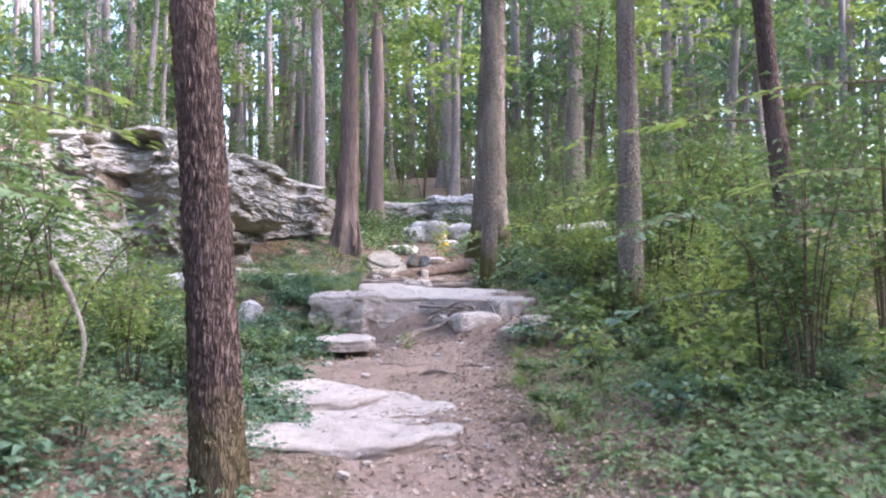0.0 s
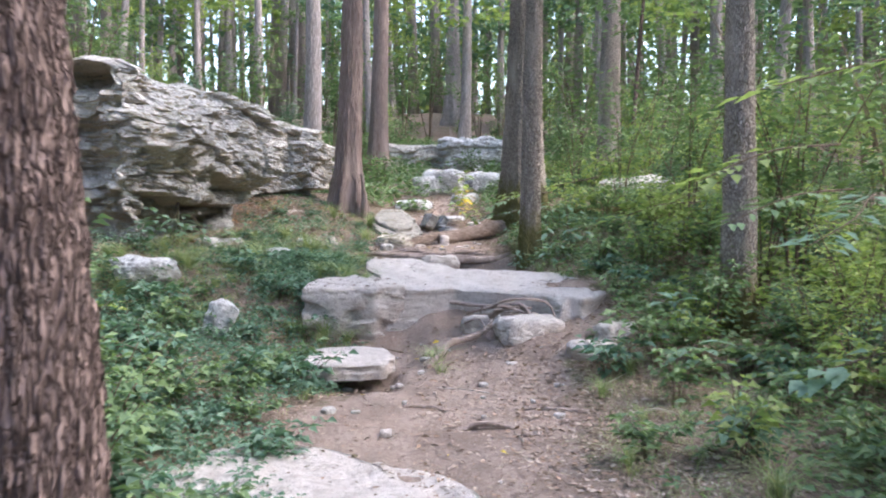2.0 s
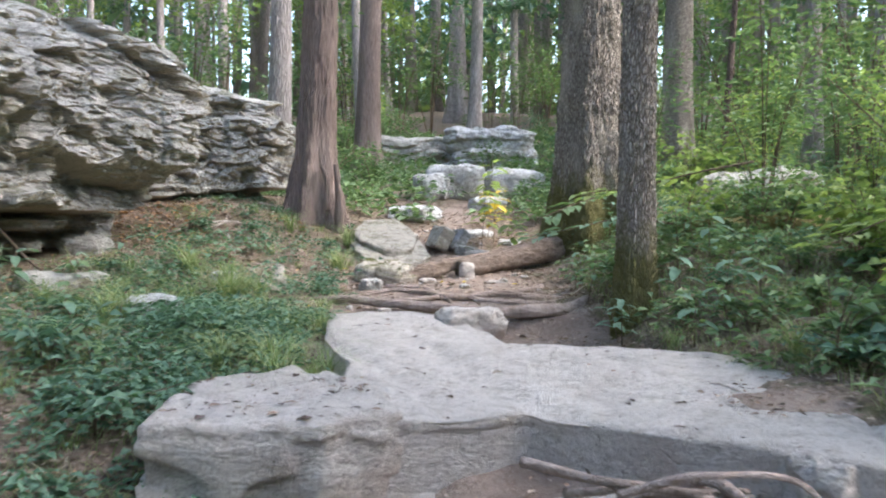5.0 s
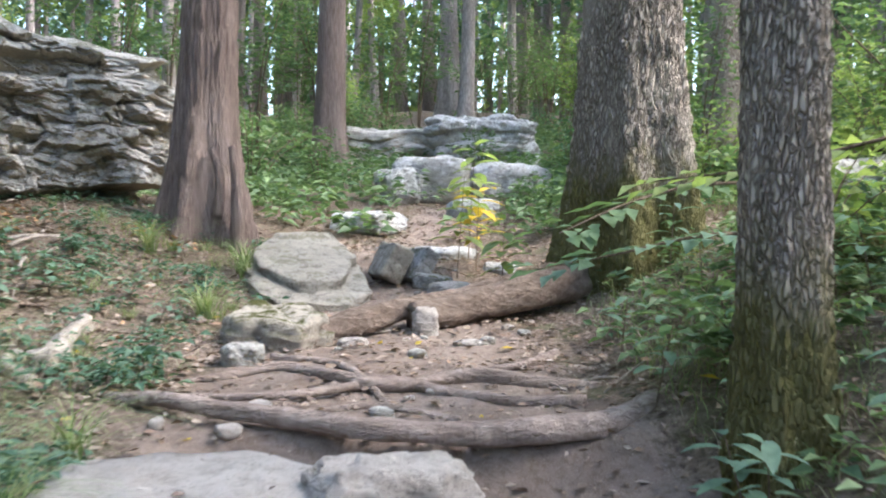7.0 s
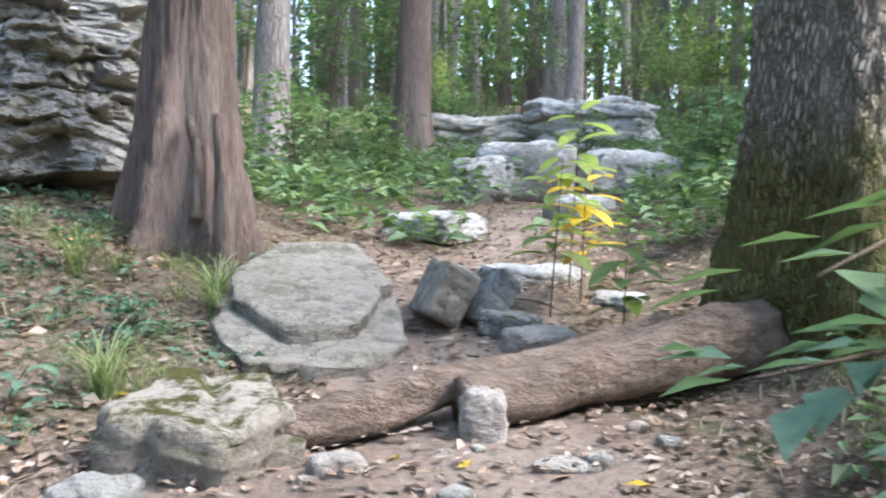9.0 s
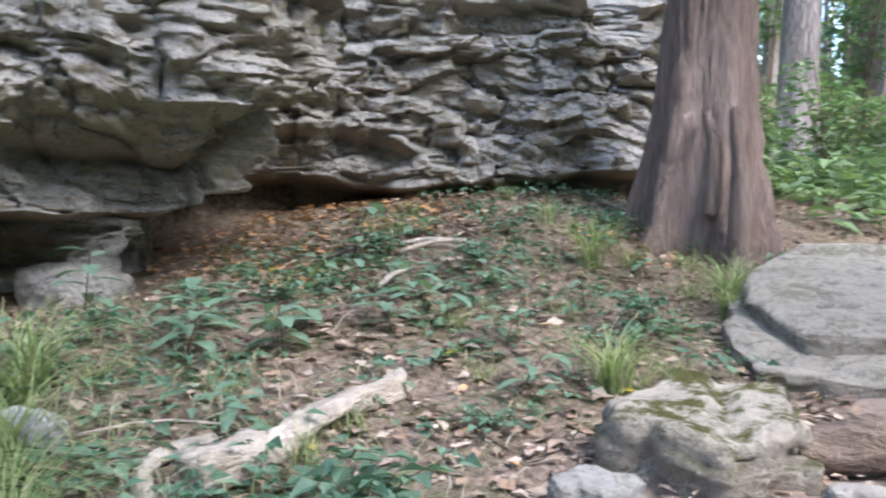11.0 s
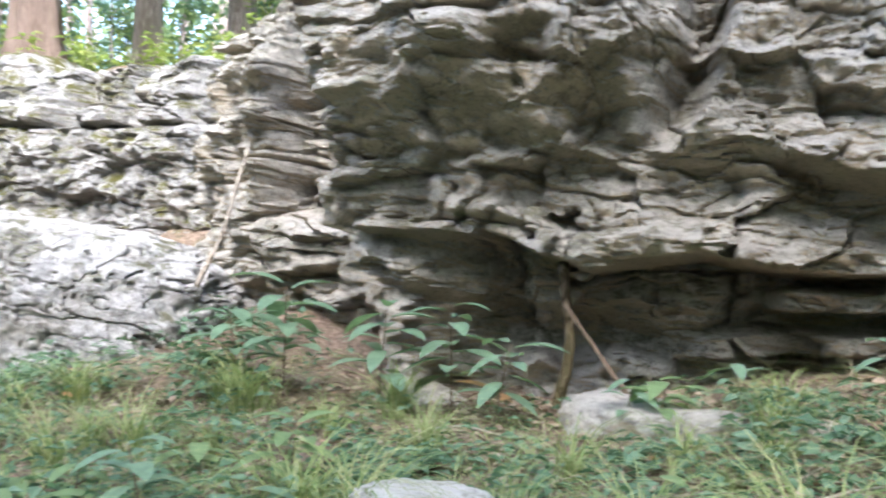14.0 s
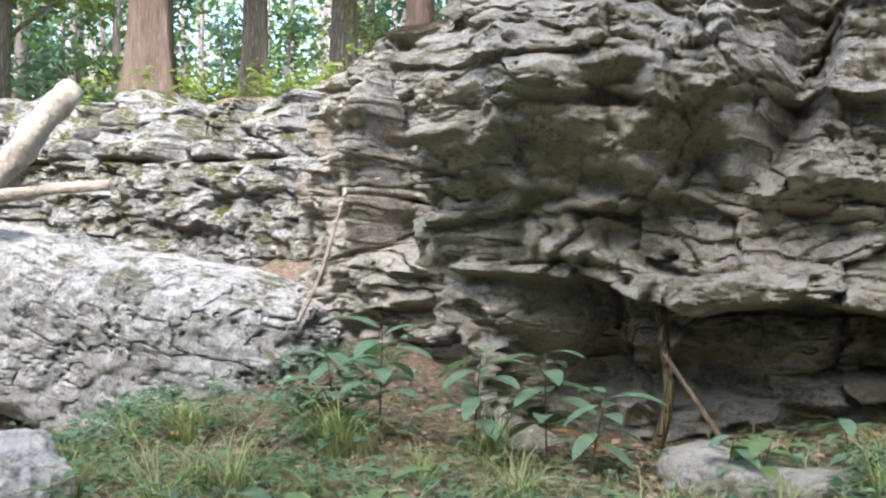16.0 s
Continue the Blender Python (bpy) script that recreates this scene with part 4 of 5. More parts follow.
# ---- undergrowth ----
def shrub(name, height, stems, per, size, leaf, label, seed, spread=0.5, wide=0.6):
    """A leafy plant: thin arching stems with flat sprays of leaves."""
    rng = np.random.default_rng(seed)
    t = root_at(name, 0, 0, 0, label, "plant", "woodland undergrowth plants")
    wood, cs, als = [], [], []
    for i in range(stems):
        a = rng.uniform(0, 2 * math.pi)
        r = spread * rng.uniform(0.2, 1)
        hh = height * rng.uniform(0.6, 1)
        pts = smooth_line([(0.03 * math.cos(a), 0.03 * math.sin(a), -0.05), (r * 0.35 * math.cos(a), r * 0.35 * math.sin(a), hh * 0.6), (r * math.cos(a), r * math.sin(a), hh)], 7)
        wood.append(tube(pts, np.linspace(0.004, 0.0015, 7) * (1 + height), 4))
        u = rng.uniform(0.3, 1, per) ** 0.8
        q = np.stack([np.interp(u, np.linspace(0, 1, 7), pts[:, c]) for c in range(3)], 1)
        ang = rng.uniform(0, 2 * math.pi, per)
        al = np.stack([np.cos(ang), np.sin(ang), rng.uniform(-0.2, 0.25, per)], 1)
        cs.append(q + al * rng.uniform(0.0, 0.12, per)[:, None] * (0.5 + height))
        als.append(al)
    q, al = np.concatenate(cs), np.concatenate(als)
    no = rng.normal(0, 0.3, q.shape) + np.array((0, 0, 1))
    L = rng.uniform(0.7, 1.3, len(q)) * size
    v, f = leaves(q, al, no, L, L * wide)
    wv, wf = joined(wood)
    child("stem", mesh_from("stem", wv, wf, TWIG), t)["kind"] = "stuff"
    child("foliage", mesh_from("foliage", v, f, leaf, False), t)["kind"] = "stuff"
    return t


kinds = [shrub("leafy_plant", 0.28, 6, 16, 0.085, LEAF_COOL, "low cool-green leafy plant on the forest floor", 101, 0.28),
         shrub("leafy_plant", 0.4, 7, 18, 0.1, LEAF_MID, "knee-high green plant with pointed leaves", 102, 0.35),
         shrub("leafy_plant", 0.22, 9, 14, 0.06, LEAF_COOL, "low patch of small blue-green leaves", 103, 0.35),
         shrub("shrub", 1.1, 9, 34, 0.1, LEAF_MID, "waist-high green woodland shrub", 104, 0.7),
         shrub("shrub", 1.6, 9, 46, 0.11, LEAF_COOL, "tall cool-green understory shrub", 105, 0.9),
         shrub("sapling", 2.6, 6, 80, 0.12, LEAF_SUN, "young tree with sprays of yellow-green leaves", 106, 1.1),
         shrub("sapling", 3.2, 6, 90, 0.13, LEAF_MID, "young tree with flat green leaf sprays", 107, 1.3)]
kinds += [shrub("broad_leaf_plant", 0.5, 6, 9, 0.15, LEAF_COOL, "plant with broad flat blue-green leaves", 108, 0.4, 0.85),
          shrub("broad_leaf_plant", 0.75, 7, 12, 0.13, LEAF_MID, "knee-high plant with broad flat green leaves", 109, 0.5, 0.8),
          shrub("broad_leaf_plant", 1.0, 6, 14, 0.14, LEAF_SUN, "tall plant with broad flat yellow-green leaves", 110, 0.6, 0.8)]
used = [False] * len(kinds)


def plant(i, x, y, sc, rz, lift=0.0):
    m = pose(x, y, float(land(x, y)) + lift, 0, 0, rz) @ Matrix.Diagonal((sc, sc, sc, 1))
    if not used[i]:
        used[i] = True
        kinds[i].matrix_world = m
        return kinds[i]
    return copy_thing(kinds[i], m)


rng = np.random.default_rng(21)


def scatter(count, xr, yr, choice, clear, sc=(0.7, 1.2)):
    made = 0
    while made < count:
        x, y = rng.uniform(*xr), rng.uniform(*yr)
        made += 1
        if clear(x, y):
            continue
        plant(int(rng.choice(choice)), x, y, rng.uniform(*sc), rng.uniform(0, 360))


def on_path(x, y):
    return float(trodden(x, y)) > 0.05 or np.hypot(x + 0.3, min(0, 0)) < 0.7 or x < float(cliff_x(y)) + 0.3 and 9 < y < 21.5


scatter(60, (-4.2, -1.2), (7.5, 13), (0, 1, 2), on_path)
scatter(10, (-4.2, -1.4), (13, 15.5), (0, 2), on_path, (0.5, 0.9))
scatter(16, (-3.3, -1.2), (15, 20), (0, 2), on_path, (0.4, 0.7))
scatter(100, (0.8, 5), (6, 24), (0, 1, 1, 2), on_path)
scatter(40, (2.2, 8), (7, 26), (3, 4), on_path, (0.5, 0.95))
scatter(40, (-8, -2.2), (3, 9.5), (1, 3, 0), on_path)
scatter(120, (-14, 14), (21, 42), (3, 4, 3), lambda x, y: abs(x - 0.2) < 0.8 and y < 27 or on_path(x, y), (0.8, 1.5))
scatter(24, (2.6, 9), (5.5, 22), (5, 6), on_path, (0.7, 1.1))
scatter(11, (2.3, 5.2), (7, 14), (6, 4, 6, 5), on_path, (0.5, 0.85))
scatter(8, (2.2, 4.5), (17, 24), (5, 6), on_path, (0.5, 0.8))
scatter(9, (-3.8, -2.3), (5.6, 8.4), (3, 5, 3), on_path, (0.5, 0.75))
scatter(55, (-14, 14), (24, 45), (5, 6), lambda x, y: abs(x) < 2 and y < 30, (0.9, 1.5))
scatter(26, (-18, -9.5), (4, 22), (5,), lambda x, y: False, (0.8, 1.3))
scatter(10, (-7, -3.2), (4.5, 9.5), (5,), lambda x, y: False, (0.5, 0.8))

for x, y, i, s in ((-3.2, 7.5, 6, 0.75), (-2.65, 6.0, 5, 0.6), (-4.1, 9.3, 5, 0.8), (-3.4, 8.6, 4, 0.8), (-3.9, 8.0, 6, 0.8), (-2.5, 5.2, 3, 0.8), (-4.6, 9.2, 6, 0.9), (-5.3, 10.2, 6, 0.8), (-4.4, 10.5, 5, 0.8), (-3.5, 7.0, 6, 0.8), (-3.9, 10.3, 5, 0.62), (-3.4, 9.7, 6, 0.5), (-4.3, 11.2, 4, 0.7), (3.3, 8.6, 5, 0.7), (2.6, 10.4, 5, 0.55), (1.9, 13.5, 3, 0.7),
                   (2.3, 14.6, 5, 0.5), (2.0, 16.6, 3, 0.8), (1.7, 19.6, 5, 0.45)):
    plant(i, x, y, s, 70 * x + 31 * y)


scatter(90, (1.1, 5), (6.5, 20), (7, 8, 8, 9), on_path, (0.6, 1.0))
scatter(45, (2.2, 5.5), (12, 21), (9, 9, 8), on_path, (0.7, 1.2))
scatter(26, (-4.2, -1.9), (7.5, 12.8), (7, 8, 8), on_path, (0.5, 0.8))

# ---- leaf litter, ground cover and grass ----
def litter(name, count, xr, yr, size, material, label, keep, lift=(0.005, 0.03), tilt=0.3, wide=(0.4, 0.7), category="leaves", seed=5):
    rng = np.random.default_rng(seed)
    x, y = rng.uniform(*xr, count), rng.uniform(*yr, count)
    ok = rng.uniform(0, 1, count) < keep(x, y)
    x, y = x[ok], y[ok]
    n = len(x)
    c = np.stack([x, y, land(x, y) + rng.uniform(*lift, n)], 1)
    a = rng.uniform(0, 2 * math.pi, n)
    al = np.stack([np.cos(a), np.sin(a), rng.normal(0, tilt * 0.5, n)], 1)
    no = rng.normal(0, tilt, (n, 3)) + np.array((0, 0, 1))
    L = rng.uniform(0.45, 1.4, n) * size
    v, f = leaves(c, al, no, L, L * rng.uniform(*wide, n), 0.12, 0.04)
    return tagged(new(name, mesh_from(name, v, f, material, False)), label, category, kind="stuff")


def open_ground(x, y):
    return (x > cliff_x(y) - 0.4) | (y > 21.5) | (y < 9)


def patches(x, y, f, seed, lo=-0.1, hi=0.25):
    return step(lo, hi, fbm(x * f, y * f, seed, 3, seed))


litter("leaf_litter", 120000, (-5.2, 5), (3, 24), 0.037, LITTER, "dry brown fallen leaves over the forest floor", lambda x, y: np.where(trodden(x, y) > 0.3, np.where(x > 0.15, 0.85, 0.5), 1.0) * open_ground(x, y))
litter("leaf_litter", 6500, (-4.2, -0.9), (11.5, 20.5), 0.06, LITTER, "larger brown oak leaves below the rock", lambda x, y: np.where(trodden(x, y) > 0.3, 0.04, 0.8) * open_ground(x, y), seed=6)
litter("leaf_litter", 7000, (-0.6, 1.6), (5, 12.6), 0.05, LITTER, "loose dry leaves on the trodden soil", lambda x, y: np.where(x > 0.1, 0.9, 0.25), seed=11)
litter("leaf_litter", 2600, (-1.4, 0.8), (15.9, 22), 0.05, LITTER, "loose dry leaves among the roots and stones", lambda x, y: 0.8 + 0 * x, seed=12)
litter("orange_leaves", 170, (-4.2, -1.5), (12, 20.5), 0.06, LEAF_ORANGE, "orange fallen leaves on the litter", lambda x, y: 0.25 + patches(x, y, 1.5, 4), seed=7)
litter("orange_leaves", 900, (-4.7, -3.0), (17.7, 19.4), 0.06, LEAF_ORANGE, "drift of rust-coloured leaves at the foot of the recessed rock", lambda x, y: 0.75 + 0 * x, seed=9)
litter("orange_leaves", 120, (-2.6, -2.0), (19.2, 19.8), 0.06, LEAF_ORANGE, "orange leaves gathered at the foot of the cedar", lambda x, y: 0.8 + 0 * x, seed=10)
litter("yellow_leaves", 260, (-4.0, 1.5), (7, 20.5), 0.06, LEAF_YELLOW, "yellow fallen leaves on the litter", lambda x, y: 0.3 + 0 * x, seed=8)


def litter_on(name, ob, count, size, material, label, seed):
    """Dry leaf scraps and twigs lying on top of a stone."""
    rng = np.random.default_rng(seed)
    tree = bvhtree.BVHTree.FromPolygons([v.co.copy() for v in ob.data.vertices], [p.vertices[:] for p in ob.data.polygons])
    xs, ys = [v.co.x for v in ob.data.vertices], [v.co.y for v in ob.data.vertices]
    c, no = [], []
    for i in range(count):
        at_place = tree.ray_cast(Vector((rng.uniform(min(xs), max(xs)), rng.uniform(min(ys), max(ys)), 5)), Vector((0, 0, -1)))
        if at_place[0] is not None and abs(at_place[1].z) > 0.8:
            c.append(at_place[0] + ob.location + Vector((0, 0, 0.004)))
            no.append(at_place[1] * (1 if at_place[1].z > 0 else -1))
    n = len(c)
    a = rng.uniform(0, 2 * math.pi, n)
    L = rng.uniform(0.3, 1.4, n) * size
    v, f = leaves(np.array(c), np.stack([np.cos(a), np.sin(a), 0.05 + 0 * a], 1), np.array(no) + rng.normal(0, 0.15, (n, 3)), L, L * rng.uniform(0.1, 0.6, n), 0.15, 0.05)
    tagged(new(name, mesh_from(name, v, f, material, False)), label, "leaves", kind="stuff")


for i, ob in enumerate([o for o in scene.objects if o.name.startswith(("rock_slab", "step_slab"))]):
    litter_on("leaf_scraps", ob, 110, 0.05, LITTER, "brown leaf scraps lying on the trodden slab", 500 + i)
    litter_on("leaf_scraps", ob, 80, 0.06, BARK_DARK, "dark bits of bark and twig on the trodden slab", 520 + i)


def cover(count, xr, yr, size, material, label, keep, high, seed):
    """Low plants: leaves in small whorls at several heights, close over the ground."""
    rng = np.random.default_rng(seed)
    k = count // 9
    x, y = rng.uniform(*xr, k), rng.uniform(*yr, k)
    fade = step(0, 0.9, np.minimum(np.minimum(x - xr[0], xr[1] - x), np.minimum(y - yr[0], yr[1] - y)) + 0.5 * vn(x * 1.5, y * 1.5, 0, seed) + 0.3)
    ok = rng.uniform(0, 1, k) < fade * keep(x, y) * (open_ground(x, y) | (x < -8)) * (trodden(x, y) < 0.15)
    x, y = np.repeat(x[ok], 9), np.repeat(y[ok], 9)
    n = len(x)
    h = np.repeat(rng.uniform(0.3, 1, n // 9), 9) * high * rng.uniform(0.35, 1.0, n)
    a = rng.uniform(0, 2 * math.pi, n)
    r = rng.uniform(0.0, 0.09, n)
    c = np.stack([x + r * np.cos(a), y + r * np.sin(a), land(x, y) + h], 1)
    al = np.stack([np.cos(a), np.sin(a), rng.uniform(-0.3, 0.35, n)], 1)
    no = rng.normal(0, 0.3, (n, 3)) + np.array((0, 0, 1))
    L = rng.uniform(0.5, 1.3, n) * size
    v, f = leaves(c, al, no, L, L * 0.55, 0.2, 0.15)
    tagged(new("ground_cover", mesh_from("ground_cover", v, f, material, False)), label, "plants", kind="stuff")


cover(52000, (-5.2, -1.0), (6.5, 15.2), 0.06, LEAF_COOL, "dense low blue-green plants on the bank", lambda x, y: (0.35 + 0.65 * patches(x, y, 0.8, 5)) * np.maximum(step(13.6, 12.2, y + 0.3 * x + 0.8), 0.3 * step(15.2, 14.0, y)), 0.2, 31)
cover(22000, (1.0, 5.5), (2.6, 8), 0.08, LEAF_MID, "low green plants by the start of the path", lambda x, y: 0.15 + 0.6 * patches(x, y, 1.1, 17), 0.25, 38)
cover(26000, (-3.9, -1.3), (14.6, 20.5), 0.055, LEAF_COOL, "scattered low blue-green plants below the rock", lambda x, y: 0.03 + 0.28 * patches(x, y, 1.6, 6, 0.05, 0.25), 0.1, 32)
cover(78000, (0.45, 6.5), (5, 26), 0.08, LEAF_MID, "dense green undergrowth beside the path", lambda x, y: (0.3 + 0.7 * patches(x, y, 0.7, 7)) * (0.25 + 0.75 * np.where(y < 11.5, step(0.6, 2.2, x), 1)), 0.26, 33)
cover(12000, (-3.9, -1.3), (13.8, 16.8), 0.06, LEAF_COOL, "patchy low green plants and herbs among the grass", lambda x, y: 0.15 + 0.5 * patches(x, y, 1.4, 12), 0.15, 39)
cover(9000, (-2.5, -1.45), (12.4, 15.7), 0.065, LEAF_COOL, "dense low blue-green plants at the edge of the step", lambda x, y: 0.9 + 0 * x, 0.2, 37)
cover(24000, (-8, -1.0), (2.5, 9), 0.075, LEAF_COOL, "low cool-green plants near the first trees", lambda x, y: 0.6 + 0 * x, 0.22, 34)
cover(16000, (-16, -8.2), (7, 22), 0.12, LEAF_SUN, "yellow-green low plants above the low rock wall", lambda x, y: 0.6 + 0 * x, 0.5, 36)
cover(50000, (-9, 10), (20.5, 38), 0.14, LEAF_MID, "low green plants covering the slope", lambda x, y: np.where(np.abs(x) < 0.7, 0.25, 1.0) * np.where((x < -2.5) & (y < 22), 0, 1), 0.45, 35)


def tuft(height, count, seed, material=None):
    rng = np.random.default_rng(seed)
    a, r = rng.uniform(0, 2 * math.pi, count), rng.uniform(0, 0.06, count)
    base = np.stack([r * np.cos(a), r * np.sin(a), np.full(count, -0.02)], 1)
    h = rng.uniform(0.5, 1, count) * height
    v, f = blades(base, h, h * rng.uniform(0.7, 2.3, count), rng.uniform(0.003, 0.006, count) * (0.6 + height * 2), rng)
    ob = new("grass_tuft", mesh_from("grass_tuft", v, f, material or GRASS, False))
    return tagged(ob, "tuft of arching green sedge in the leaf litter", "grass", "sedge tufts")


rng = np.random.default_rng(77)
tufts = [tuft(0.24, 60, 1), tuft(0.16, 40, 2), tuft(0.32, 75, 3)]
placed = [False] * 3
homes = [(-0.42, 11.15, 1), (-0.5, 11.35, 1), (-0.45, 11.5, 0), (-0.55, 11.7, 1), (-2.29, 18.97, 2), (-1.66, 19.1, 2), (-1.6, 18.97, 0), (-1.64, 17.97, 2), (-1.7, 18.05, 0), (-2.67, 16.44, 2), (-2.72, 16.5, 2), (-2.62, 16.36, 0), (-2.35, 16.25, 2), (-2.3, 15.9, 2), (-2.9, 16.0, 0), (-2.2, 19.2, 1), (-2.75, 19.3, 1), (-1.55, 18.2, 1), (-2.5, 15.2, 2), (-2.75, 14.5, 0)]
while len(homes) < 210:
    x, y = rng.uniform(-4.2, -0.9), rng.uniform(6.5, 20.3)
    dense = 1.0 if 12.2 < y < 16.4 else 0.3
    if rng.uniform() < dense and float(trodden(x, y)) < 0.15 and x > float(cliff_x(y)) + 0.25:
        homes.append((x, y, int(rng.integers(0, 3)) if dense == 1 else 1))
while len(homes) < 250:
    x, y = rng.uniform(0.7, 2.5), rng.uniform(6.5, 20)
    if float(trodden(x, y)) < 0.2:
        homes.append((x, y, int(rng.integers(0, 3))))
for x, y, i in homes:
    m = pose(x, y, float(land(x, y)), 0, 0, rng.uniform(0, 360)) @ Matrix.Diagonal(Vector((*[rng.uniform(0.7, 1.15)] * 3, 1)))
    if placed[i]:
        copy_thing(tufts[i], m)
    else:
        tufts[i].matrix_world = m
        placed[i] = True


def sparse_grass(name, count, xr, yr, high, material, label, seed, keep):
    rng = np.random.default_rng(seed)
    x, y = rng.uniform(*xr, count), rng.uniform(*yr, count)
    ok = (rng.uniform(0, 1, count) < keep(x, y)) & open_ground(x, y) & (trodden(x, y) < 0.2)
    x, y = x[ok], y[ok]
    h = rng.uniform(0.3, 1, len(x)) * high
    v, f = blades(np.stack([x, y, land(x, y) - 0.01], 1), h * 0.75, h * rng.uniform(0.6, 1.9, len(x)), rng.uniform(0.003, 0.006, len(x)), rng)
    tagged(new(name, mesh_from(name, v, f, material, False)), label, "grass", kind="stuff")


sparse_grass("grass", 24000, (-4.6, -1.1), (7, 20.3), 0.13, GRASS, "thin green grass on the bank", 41, lambda x, y: np.where((y > 12) & (y < 16.5) & (x < -2.4), 0.45, 0.7) * np.where(y < 16.5, 1, 0.6) * (0.2 + patches(x, y, 1.2, 9)))
sparse_grass("grass", 4600, (-4.0, -1.3), (12.2, 17.2), 0.24, GRASS, "long arching green grass below the rock", 44, lambda x, y: 0.06 + 0.9 * patches(x, y, 1.9, 14, 0.0, 0.2) * step(17.2, 16.2, y))
sparse_grass("dry_grass", 4500, (-4.0, -1.3), (12.2, 17.2), 0.2, GRASS_DRY, "long straw-coloured grass below the rock", 45, lambda x, y: 0.1 + 0.6 * patches(x, y, 1.7, 15))
sparse_grass("grass", 7000, (0.6, 2.2), (12.5, 18.2), 0.22, GRASS, "arching grass around the slender oak", 46, lambda x, y: 0.3 + 0.6 * patches(x, y, 1.5, 18))
sparse_grass("dry_grass", 5000, (0.6, 2.4), (9, 18.2), 0.16, GRASS_DRY, "straw-coloured grass around the slender oak", 47, lambda x, y: 0.6 + 0 * x)
sparse_grass("grass", 6000, (0.7, 3), (5, 20.3), 0.2, GRASS, "thin green grass along the path", 43, lambda x, y: 0.9 + 0 * x)
sparse_grass("dry_grass", 16000, (-4.6, 2.5), (6, 20.3), 0.1, GRASS_DRY, "straw-coloured dry grass in the litter", 42, lambda x, y: 0.7 + 0 * x)


# ---- roots, logs and sticks ----
def root(points, r0, r1, label="worn brown root lying across the bare soil", seed=1):
    return strand("root", points, r0, r1, label, "root", ROOT, n=40, segs=10, seed=seed, group="roots across the path", rough=0.5)


root([(-1.65, 16.4, 0.0), (-1.1, 16.12, 0.05), (-0.6, 15.98, 0.11), (-0.1, 15.98, 0.12), (0.3, 16.1, 0.06), (0.6, 16.3, -0.03)], 0.03, 0.055, "thick worn root forming a low step across the path", 2)
root([(-1.5, 16.75, 0.0), (-1.0, 16.95, 0.02), (-0.6, 16.7, 0.03), (-0.1, 16.9, 0.03), (0.45, 16.75, -0.02)], 0.02, 0.042, seed=3)
root([(-0.9, 16.3, 0.0), (-0.5, 16.45, 0.02), (-0.2, 16.3, 0.0)], 0.012, 0.018, seed=17)
root([(-0.2, 17.0, 0.0), (0.1, 17.15, 0.02), (0.35, 17.5, 0.0)], 0.02, 0.03, seed=18)
root([(-1.0, 10.05, -0.01), (-0.6, 10.2, 0.01), (-0.3, 10.15, -0.01)], 0.01, 0.014, seed=19)
root([(-1.35, 16.5, 0.0), (-0.95, 16.5, 0.02), (-0.5, 16.75, 0.02), (0.0, 16.6, 0.02), (0.35, 16.5, 0.0)], 0.016, 0.03, seed=4)
root([(-1.1, 17.2, 0.0), (-0.7, 16.9, 0.02), (-0.5, 16.55, 0.01)], 0.02, 0.02, seed=5)
root([(0.05, 12.35, 0.12), (0.3, 12.25, 0.2), (0.45, 12.0, 0.1), (0.4, 11.7, 0.02)], 0.03, 0.012, "thin bare root hanging from the step", 6)
root([(-0.15, 12.4, 0.22), (0.15, 12.2, 0.24), (0.4, 12.1, 0.12), (0.55, 11.9, 0.0)], 0.018, 0.01, "thin bare root hanging from the step", 7)
root([(-0.55, 11.3, 0.0), (-0.4, 11.7, 0.06), (-0.1, 12.0, 0.1), (0.1, 12.1, 0.12)], 0.035, 0.03, "pale curved root below the step", 8)
root([(0.1, 12.3, 0.2), (0.35, 12.2, 0.16), (0.5, 12.1, 0.1), (0.65, 11.95, 0.05)], 0.016, 0.008, "thin bare root hanging from the step", 9)
root([(-0.3, 12.5, 0.28), (-0.05, 12.3, 0.3), (0.25, 12.15, 0.22), (0.5, 12.2, 0.12)], 0.02, 0.012, "thin bare root hanging from the step", 13)
root([(0.3, 12.3, 0.18), (0.42, 12.1, 0.08), (0.36, 11.85, 0.02)], 0.014, 0.008, "thin bare root hanging from the step", 14)
root([(-0.2, 12.3, 0.15), (-0.05, 12.1, 0.2), (0.05, 11.85, 0.05)], 0.014, 0.008, "thin bare root hanging from the step", 15)
root([(0.0, 12.2, 0.26), (0.3, 12.05, 0.3), (0.6, 12.05, 0.2), (0.7, 11.9, 0.02)], 0.016, 0.01, "thin bare root hanging from the step", 16)
root([(0.0, 10.2, -0.01), (0.3, 10.25, 0.01), (0.7, 10.1, 0.0)], 0.012, 0.02, seed=11)
root([(-0.35, 9.75, -0.01), (-0.15, 9.8, 0.02), (0.1, 9.78, 0.0)], 0.03, 0.02, seed=12)
strand("fallen_log", [(-1.0, 17.8, 0.06), (-0.62, 17.98, 0.1), (-0.25, 18.2, 0.14), (0.3, 18.55, 0.18)], 0.07, 0.085, "weathered brown log lying across the path by the mossy stone", "log", LOG, n=40, segs=20, seed=21)
strand("fallen_log", [(-0.45, 17.95, 0.06), (-0.05, 18.15, 0.1), (0.6, 18.5, 0.14)], 0.09, 0.12, "broken dark log end against the foot of the oak", "log", LOG, n=30, segs=20, seed=22)
